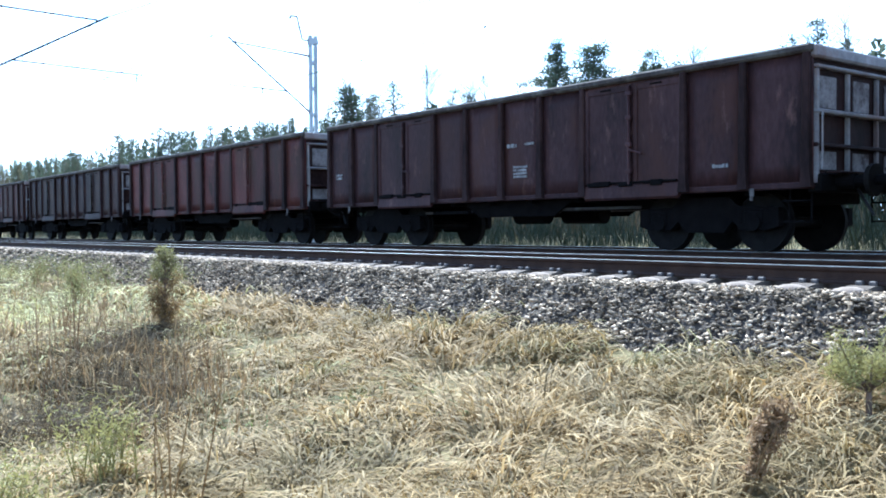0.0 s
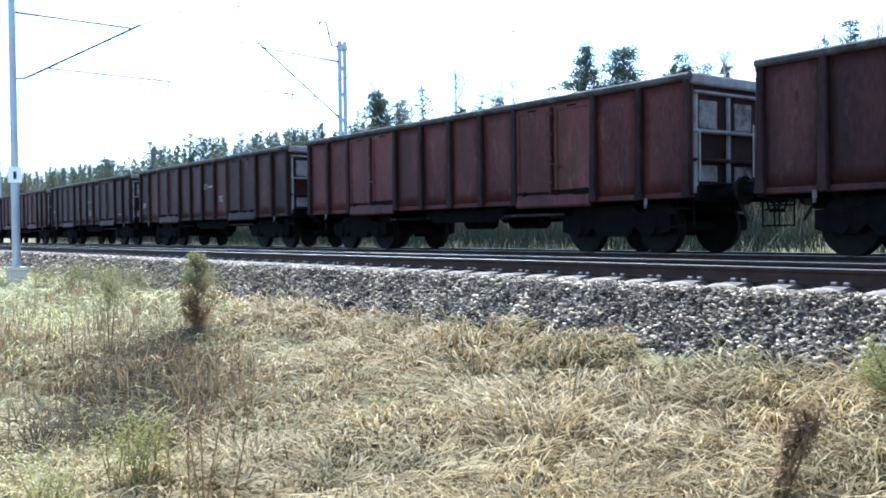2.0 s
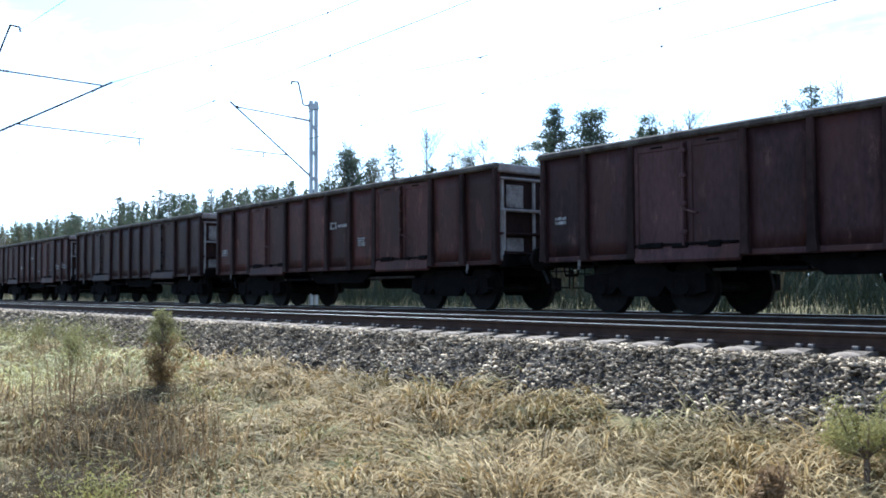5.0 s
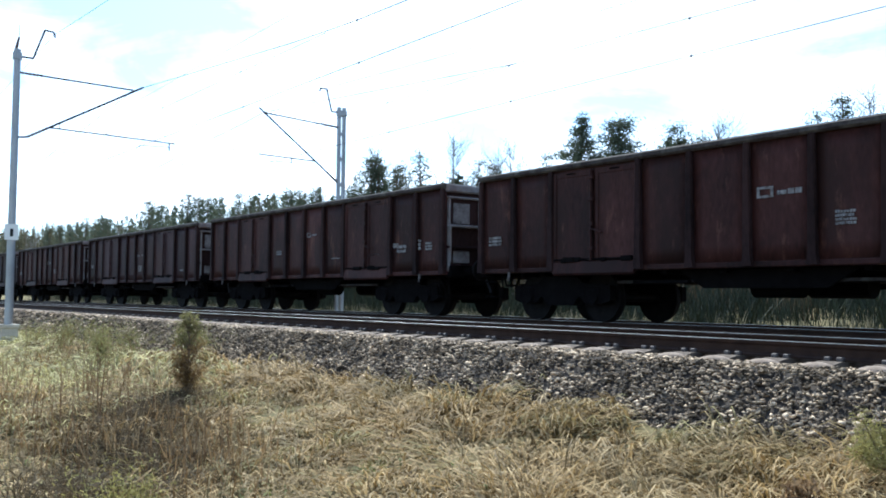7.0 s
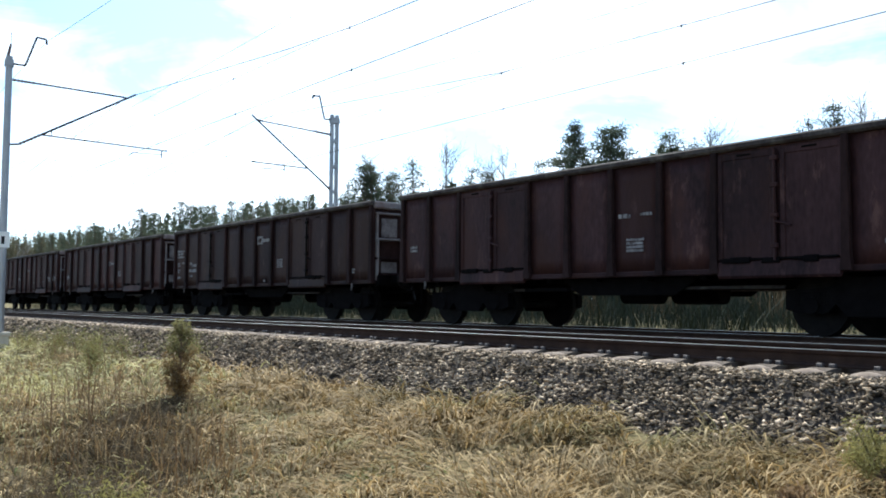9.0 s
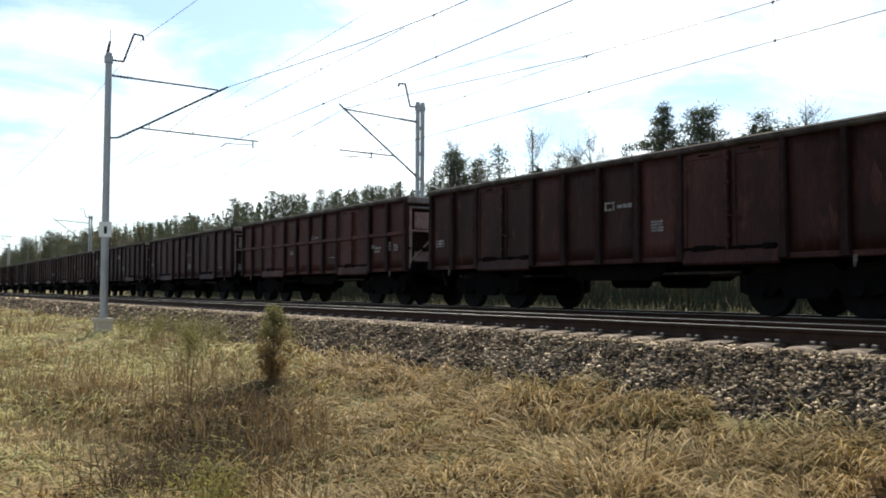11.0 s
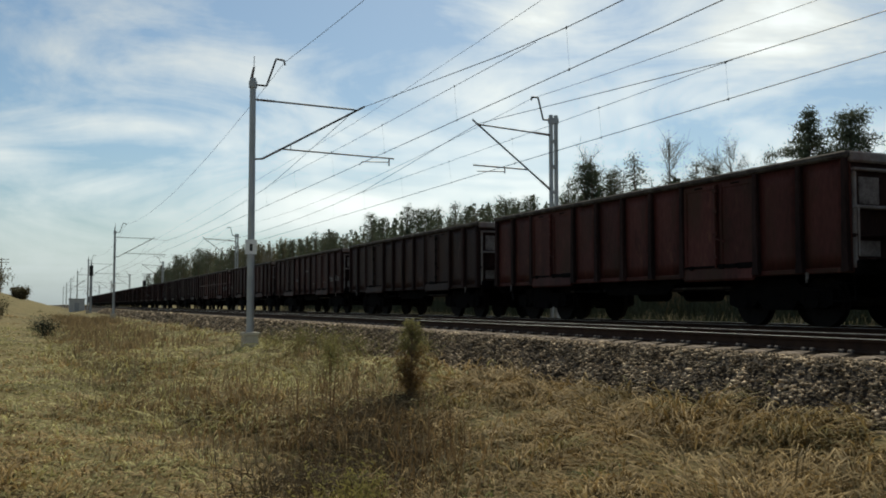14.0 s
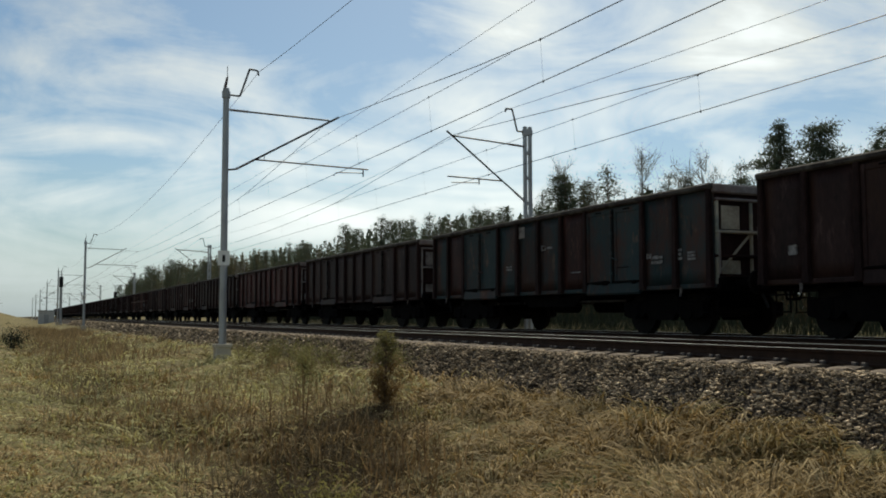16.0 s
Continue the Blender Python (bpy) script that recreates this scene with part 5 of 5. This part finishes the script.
def stalks(x, y, n, height, spread, seed, label, mat=None):
    rng = np.random.default_rng(seed)
    root = empty("dead_stalks", pose(x, y, float(ground_z(x, y))))
    tagged(root, label, "weed")
    for i in range(n):
        b = bmesh.new()
        px, py = rng.normal(0, spread, 2)
        h = height * rng.uniform(0.6, 1.0)
        lx, ly = rng.normal(0, 0.10, 2) * h
        p0, p1, p2 = Vector((px, py, -0.05)), Vector((px + lx * 0.5, py + ly * 0.5, h * 0.55)), Vector((px + lx, py + ly, h))
        rod(p0, p1, 0.006, 5, b, r2=0.005)
        rod(p1, p2, 0.005, 5, b, r2=0.0025)
        for j in range(3):
            u = rng.uniform(0.4, 0.95)
            q = p0.lerp(p2, u)
            rod(q, q + Vector((rng.normal(0, 0.06), rng.normal(0, 0.06), 0.09)) * h, 0.0025, 4, b, r2=0.001)
        part("stalk", b, mat or M_REED, root)
    return root


evergreen(4.93, 12.82, 1.24, "young evergreen with a green tip and withered brown skirt", 21)
shrub("sapling", "thin young sapling with a fuzzy tuft of olive leaves", 3.35, 11.55, 1.42, 0.95, M_SAP, M_REED, 800, 22, leaf=0.012, low=0.66, stems=2, splay=0.12)
shrub("sapling", "thin bare sapling with few leaves at its top", 3.0, 11.9, 1.2, 0.5, M_SAP, M_REED, 90, 23, leaf=0.012, low=0.75, stems=1, splay=0.1)
shrub("green_shrub", "thin pale green shrub in the dry grass", 5.5, 18.9, 0.8, 0.55, M_SAP, M_REED, 1100, 24, leaf=0.022)
for i, (x, y, h) in enumerate(((6.3, 22.5, 0.75), (6.5, 25.5, 0.7), (6.6, 20.5, 0.6), (6.1, 27.0, 0.6), (6.7, 17.2, 0.55), (5.9, 23.8, 0.8))):
    shrub("green_shrub", "low green shrub at the foot of the ballast", x, y, h, 0.8, M_SAP, M_REED, 1000, 30 + i, leaf=0.018, low=0.1, stems=12, feet=0.35)
small_pine(6.09, 3.23, 0.64, 0.62, "small bushy green pine sapling in the dry grass", 40)
leaning_weed(4.50, 3.12, (0.17, -0.12, 0.52), "withered brown weed leaning in the dry grass", 41)
stalks(1.55, 4.0, 5, 1.12, 0.07, 42, "thin dead brown stalks standing in the grass", M_BROOM)
shrub("green_shrub", "small yellow-green seedling pine in the grass", 1.95, 6.1, 0.46, 0.62, M_YOUNG, M_YOUNG, 1700, 43, leaf=0.011, low=0.04, stems=20, splay=0.3, feet=0.22)
shrub("green_shrub", "small yellow-green seedling pine in the grass", 1.3, 5.6, 0.34, 0.5, M_YOUNG, M_YOUNG, 1000, 44, leaf=0.011, low=0.04, stems=14, splay=0.3, feet=0.2)
for i, (x, y) in enumerate(((3.6, 11.5), (3.0, 12.5), (4.2, 14.5), (3.2, 16.5), (2.6, 10.0), (4.6, 16.0), (3.8, 9.0))):
    stalks(x, y, 8, 0.85, 0.25, 50 + i, "reddish dead weed stems in the grass")
shrub("green_shrub", "dark low bush on the field", -0.1, 54, 1.0, 1.7, M_SCRUB, M_REED, 2200, 60, leaf=0.035, low=0.1, stems=14)
shrub("green_shrub", "dark low bush on the field", -5.6, 92, 1.2, 1.6, M_GREEN, M_REED, 900, 61, leaf=0.04)


# ---- scrub ----
def scrub(name, n, x0, x1, y0, y1, height, mat, seed, label, wide=0.012):
    rng = np.random.default_rng(seed)
    k = max(40, n // 25)
    cx, cy = rng.uniform(x0, x1, k), rng.uniform(y0, y1, k)
    h = height * rng.uniform(0.3, 1.0, k)
    idx = rng.integers(0, k, n)
    p0 = np.stack([cx[idx] + rng.normal(0, 0.4, n), cy[idx] + rng.normal(0, 0.4, n), np.zeros(n)], -1)
    p0[:, 2] = ground_z(p0[:, 0], p0[:, 1])
    ln = h[idx] * rng.uniform(0.5, 1.1, n)
    d = rng.normal(0, 0.28, (n, 2)) * ln[:, None]
    an = rng.uniform(0, 6.28, n)
    side = np.stack([np.cos(an), np.sin(an), np.zeros(n)], -1) * wide
    p1 = p0 + np.stack([d[:, 0] * 0.5, d[:, 1] * 0.5, ln * 0.6], -1)
    p2 = p0 + np.stack([d[:, 0], d[:, 1], ln], -1)
    v = np.stack([p0 - side, p0 + side, p1 + side, p1 - side, p2 + side * 0.4, p2 - side * 0.4], 1)
    f = (np.array([[0, 1, 2, 3], [3, 2, 4, 5]])[None] + 6 * np.arange(n)[:, None, None]).reshape(-1, 4)
    return tagged(new(name, arrays(name, v.reshape(-1, 3), f, mat)), label, "scrub", kind="stuff")


for cx, cy, half_x, half_y, n, seed in ((4.0, 13.0, 1.3, 3.5, 500, 70), (3.5, 9.5, 0.6, 1.8, 500, 74), (4.6, 19.0, 1.2, 6.0, 800, 75), (2.6, 13.5, 0.5, 2.5, 600, 76), (2.2, 19.0, 0.6, 4.0, 420, 77), (1.9, 28.0, 0.9, 6.0, 600, 78)):
    scrub("dead_weeds", n, cx - half_x, cx + half_x, cy - half_y, cy + half_y, 0.42, M_DEAD if seed in (70, 75) else M_RUSSET, seed, "grey-brown dead weeds among the dry grass", 0.006)
scrub("dead_weeds", 4200, 1.6, 4.3, 8.6, 15.5, 0.26, M_ASH, 85, "low ashen dead weeds among the grass of the ditch", 0.005)
scrub("dead_weeds", 1200, 0.4, 2.4, 15, 34, 0.32, M_ASH, 86, "low ashen dead weeds beside the field path", 0.008)
scrub("dead_weeds", 5200, 0.6, 5.6, 34, 110, 0.62, M_DEAD, 83, "tall grey-brown dead weeds along the foot of the embankment", 0.016)
# The bramble also stands in for the shadow of evergreen and ditch bank.
rng_t = np.random.default_rng(84)
ty = rng_t.uniform(7.5, 12.9, 3600)
tx = np.interp(ty, [7.6, 10.4, 12.6], [2.35, 3.35, 4.6]) + rng_t.normal(0, 0.42, 3600)
tx += 0.35 * np.sin(3.1 * ty) * np.sin(1.7 * ty + 1)
td = np.stack([rng_t.normal(0, 0.16, 3600), rng_t.normal(0, 0.16, 3600), rng_t.uniform(0.08, 0.34, 3600)], -1)
tp = np.stack([tx, ty, ground_z(tx, ty) - 0.02], -1)
tn = np.cross(td, rng_t.normal(size=(3600, 3)))
tn *= 0.0045 / np.linalg.norm(tn, axis=1)[:, None]
tm = tp + td * 0.55 + np.stack([rng_t.normal(0, 0.05, 3600), rng_t.normal(0, 0.05, 3600), np.full(3600, 0.03)], -1)
te = tp + td * np.array([1.5, 1.5, 0.8])
tv = np.stack([tp - tn, tp + tn, tm + tn, tm - tn, te + tn * 0.3, te - tn * 0.3], 1).reshape(-1, 3)
tf = (np.array([[0, 1, 2, 3], [3, 2, 4, 5]])[None] + 6 * np.arange(3600)[:, None, None]).reshape(-1, 4)
tagged(new("bramble", arrays("bramble", tv, tf, M_TANGLE)), "dark brown leafless bramble in the ditch, partly standing in for the evergreen's shadow", "scrub", kind="stuff")
scrub("dead_weeds", 15000, 16.3, 18.6, 0, 80, 0.95, M_PALE, 71, "pale dead weeds beyond the far track", 0.006)
scrub("dark_scrub", 36000, 18.8, 32.0, 0, 90, 1.5, M_SCRUB, 72, "dark green scrub beyond the far track")
scrub("understory", 26000, 34.0, 48.0, 5, 200, 4.0, M_SCRUB, 79, "dark undergrowth below the trees of the wood", 0.04)
scrub("brown_brush", 7000, 26.0, 36.0, 0, 120, 2.2, M_TANGLE, 73, "brown leafless brushwood below the wood")


# ---- the wood ----
def pine(height, seed, crown_low=0.3, spread=0.16, n=4200, round_head=False, levels=19, power=0.75, leaf=0.0066, arms=4, fluff=0.024, lift=0.15):
    rng = np.random.default_rng(seed)
    root = empty("pine_tree", pose(0, 0, 0))
    bend = rng.normal(0, 0.012, 2)
    b = bmesh.new()
    prev = Vector((0, 0, -0.3))
    for i in range(1, 7):
        u = i / 6
        nxt = Vector((bend[0] * height * u * u, bend[1] * height * u * u, u * height * 0.97))
        rod(prev, nxt, 0.016 * height * (1.05 - (i - 1) / 6), 7, b, r2=0.016 * height * (1.05 - u) + 0.01)
        prev = nxt
    pts = []
    for i in range(levels):
        u0 = crown_low + (1 - crown_low) * i / levels
        prof = (1.03 - (u0 - crown_low) / (1 - crown_low)) ** (power if round_head is False else 0.4)
        for k in range(arms):
            u = min(0.99, u0 + rng.uniform(-0.012, 0.02))
            an = k * 6.2832 / arms + i * 0.7 + rng.uniform(-0.35, 0.35)
            rad = spread * height * prof * rng.uniform(0.5, 1.15) + 0.12
            p = Vector((bend[0] * height * u * u, bend[1] * height * u * u, u * height * 0.96))
            q = p + Vector((rad * math.cos(an), rad * math.sin(an), rad * rng.uniform(lift, lift + 0.4)))
            rod(p, q, 0.012 + 0.02 * (1 - u), 4, b, r2=0.006)
            for s in (0.4, 0.6, 0.78, 0.92, 1.03)[:max(1, round(1 + 3.2 * rad))]:
                pts.append(np.array(p.lerp(q, s)) + rng.normal(0, 0.05 * rad, 3))
    pts.append(np.array((bend[0] * height, bend[1] * height, height * 0.965)))
    part("trunk", b, M_BARK, root)
    v, f = tuft_cloud(rng, np.array(pts), n, np.array([1.0, 1.0, 0.6]) * fluff * height, leaf * height, 0.26)
    part("crown", arrays("crown", v, f, M_PINE), M_PINE, root)
    return root


def birch(height, seed, n=1800):
    rng = np.random.default_rng(seed)
    root = empty("birch_tree", pose(0, 0, 0))
    b = rod((0, 0, -0.3), (0, 0, height * 0.55), 0.013 * height, 7, r2=0.008 * height)
    rod((0, 0, height * 0.55), (rng.normal(0, 0.2), rng.normal(0, 0.2), height), 0.008 * height, 6, b, r2=0.008)
    pts = []
    twigs = bmesh.new()
    for i in range(40):
        u = rng.uniform(0.25, 0.97)
        an = rng.uniform(0, 6.28)
        rad = height * 0.20 * (1.1 - u) ** 0.6 * rng.uniform(0.5, 1.1)
        p = Vector((0, 0, u * height * 0.96))
        q = p + Vector((rad * math.cos(an), rad * math.sin(an), rad * rng.uniform(0.7, 1.6)))
        rod(p, q, 0.02, 4, b, r2=0.006)
        for s in np.linspace(0.3, 1.05, 6):
            c = p.lerp(q, s)
            pts.append(c)
            for _ in range(3):
                rod(c, c + Vector(rng.normal(0, 0.25, 3)) + Vector((0, 0, 0.3)), 0.007, 3, twigs, r2=0.003)
    part("trunk", b, M_BIRCH, root)
    tagged(part("twig_spray", twigs, M_BUD, root), kind="stuff")
    v, f = tuft_cloud(rng, np.array(pts), n // 2, 0.03 * height, 0.0034 * height, 0.4)
    part("crown", arrays("crown", v, f, M_BUD), M_BUD, root, "sparse budding crown")
    return root


TWINS = [pine(12.2, 121, 0.3, 0.42, 18000, levels=19, power=1.25, leaf=0.0056, arms=8, fluff=0.017, lift=-0.18), pine(11.3, 122, 0.35, 0.15, 17000, True, leaf=0.0058, arms=8, fluff=0.024)]
for p, words in zip(TWINS, ("tall layered dark pine standing out above the wood", "tall round-headed pine standing out above the wood")):
    tagged(p, words, "tree", "trees of the wood")
PINES = [pine(9.0, 101), pine(9.5, 102, 0.25, 0.17), pine(8.0, 103, 0.15, 0.2), pine(9.5, 104, 0.4, 0.13, round_head=True)]
for p in PINES:
    tagged(p, "dark green pine at the edge of the wood", "tree", "trees of the wood")
BIRCHES = [birch(8.0, 111), birch(9.0, 112)]
for p in BIRCHES:
    tagged(p, "budding grey-brown birch at the edge of the wood", "tree", "trees of the wood")
placed = set()


def plant(proto, x, y, scale, turn, label=""):
    m = pose(x, y, float(ground_z(x, y)), 0, 0, turn) @ Matrix.Diagonal((scale, scale, scale, 1))
    if proto.name in placed:
        ob = copy_thing(proto, m @ Matrix.Diagonal((1 / proto.scale[0], 1 / proto.scale[1], 1 / proto.scale[2], 1)))
    else:
        placed.add(proto.name)
        proto.matrix_basis = m
        ob = proto
    if label:
        tagged(ob, label)
    return ob


rng = random.Random(5)


def wood_top(y):
    """How high the closed wood stands, along the line."""
    return float(np.interp(y, [0, 46, 66, 80, 100, 140, 175, 225, 300, 400], [8.7, 8.8, 9.2, 10.0, 11.2, 11.6, 11.9, 14.3, 15.9, 13.6]))


# the trees that stand out above the wood
plant(TWINS[0], 39.5, 39.8, 0.955, 20)
plant(TWINS[1], 40.6, 38.05, 1.0, 130)
STANDING = ((21.2, 9.5, "birch"), (22.6, 9.9, "pine"), (23.8, 9.3, "pine"), (28.9, 9.6, "birch"), (31.8, 9.7, "pine"), (30.4, 9.2, "pine"), (33.6, 9.0, "birch"), (42.0, 9.5, "pine"), (44.1, 10.1, "birch"),
            (46.1, 9.9, "birch"), (47.4, 9.4, "pine"), (48.9, 9.8, "pine"), (50.6, 11.5, "birch"), (52.3, 9.7, "pine"), (54.0, 11.2, "pine"), (56.4, 10.0, "birch"), (58.3, 10.5, "pine"), (60.2, 11.5, "pine"), (62.0, 12.4, "birch"),
            (61.4, 11.0, "pine"), (59.2, 11.0, "pine"), (60.9, 11.4, "pine"), (64.2, 10.5, "pine"), (69.5, 9.7, "pine"), (72.4, 10.0, "pine"), (75.0, 9.9, "pine"), (78.0, 10.8, "pine"), (81.0, 10.4, "pine"), (86.0, 10.9, "pine"), (93.0, 11.3, "pine"), (100.8, 12.2, "pine"))
for y, top, kind in STANDING:
    proto = rng.choice(BIRCHES) if kind == "birch" else rng.choice(PINES)
    tall = {"birch_tree": 8.0, "birch_tree.001": 9.0, "pine_tree.002": 9.0, "pine_tree.003": 9.5, "pine_tree.004": 8.0, "pine_tree.005": 9.5}.get(proto.name, 9.0)
    plant(proto, 38.5 + rng.uniform(-0.8, 0.8), y, (top - 0.2) / (0.98 * tall), rng.uniform(0, 360))
y = 4.0
while y < 400:
    x = rng.uniform(36.5, 41)
    proto = rng.choice(PINES) if rng.random() < (0.35 if 170 < y < 290 else 0.8) else rng.choice(BIRCHES)
    plant(proto, x, y, wood_top(y) / 9.2 * rng.uniform(0.9, 1.03), rng.uniform(0, 360))
    y += rng.uniform(1.6, 3.2) * (1 + y / 260)
for i, (x, y, h) in enumerate(((-4.6, 190, 2.4), (-5.5, 193, 2.0), (-9.4, 185, 5.0), (-3.5, 70, 1.5))):
    shrub("field_bush", "dark rounded bush far off on the field", x, y, h, h * 1.1, M_BUD, M_BARK, 1600, 90 + i, leaf=0.16 if y > 100 else 0.06, low=0.1, stems=9)


def far_wood(n, seed):
    """The wood behind its edge, far off: upright clumps of foliage."""
    rng = np.random.default_rng(seed)
    k = 1300
    cx, cy = rng.uniform(38, 60, k), 8 + 410 * rng.uniform(0, 1, k) ** 1.4
    h = rng.uniform(0.72, 1.0, k) * np.array([wood_top(q) for q in cy]) * (1 + (cx - 39) / 75)
    idx = rng.integers(0, k, n)
    z = rng.uniform(0.25, 1.0, n)
    c = np.stack([cx[idx] + rng.normal(0, 1.1, n) * (1.08 - z), cy[idx] + rng.normal(0, 1.1, n) * (1.08 - z), z * h[idx] + 0.4], -1)
    t = turns(rng, n)
    q = np.array([[-1, -0.4, 0], [1, -0.4, 0], [1.1, 0.5, 0], [-1, 0.4, 0]]) * 0.17
    v = np.einsum("nij,kj->nki", t, q) * rng.uniform(0.6, 1.4, n)[:, None, None] + c[:, None, :]
    bare = ((rng.uniform(size=k) < 0.65) & (cy > 150) & (cy < 330))[idx]
    for pick, mat, label in ((~bare, M_PINE, "dark mixed wood behind the line"), (bare, M_BUD, "brownish leafless wood far along the line")):
        m = int(pick.sum())
        tagged(new("far_wood", arrays("far_wood", v[pick].reshape(-1, 3), np.arange(4 * m).reshape(m, 4), mat)), label, "wood", kind="stuff")


far_wood(170000, 81)


# ---- what moves: the wagons roll along the far track, their wheels turn ----
def motions():
    for k, ob in TRAIN:
        y0 = LEAD + k * PITCH - 6.55
        walk(ob, [(t, pose(FAR, y0 + SPEED * t, 0)) for t in (0.0, 4.0, 8.0, 12.0, 16.0)])
    turns_of = {}
    for w in (-0.9, 0.9):
        turns_of[w] = [(i / 30, pose(0, w, 0.46, -math.degrees(SPEED * i / 30 / 0.46) % 360, 0, 0)) for i in range(481)]
    for k, ob in TRAIN:
        for ch in ob.children_recursive:
            if ch.name.startswith("wheelset"):
                walk(ch, turns_of[0.9 if ch.location.y > 0 else -0.9])


motions()
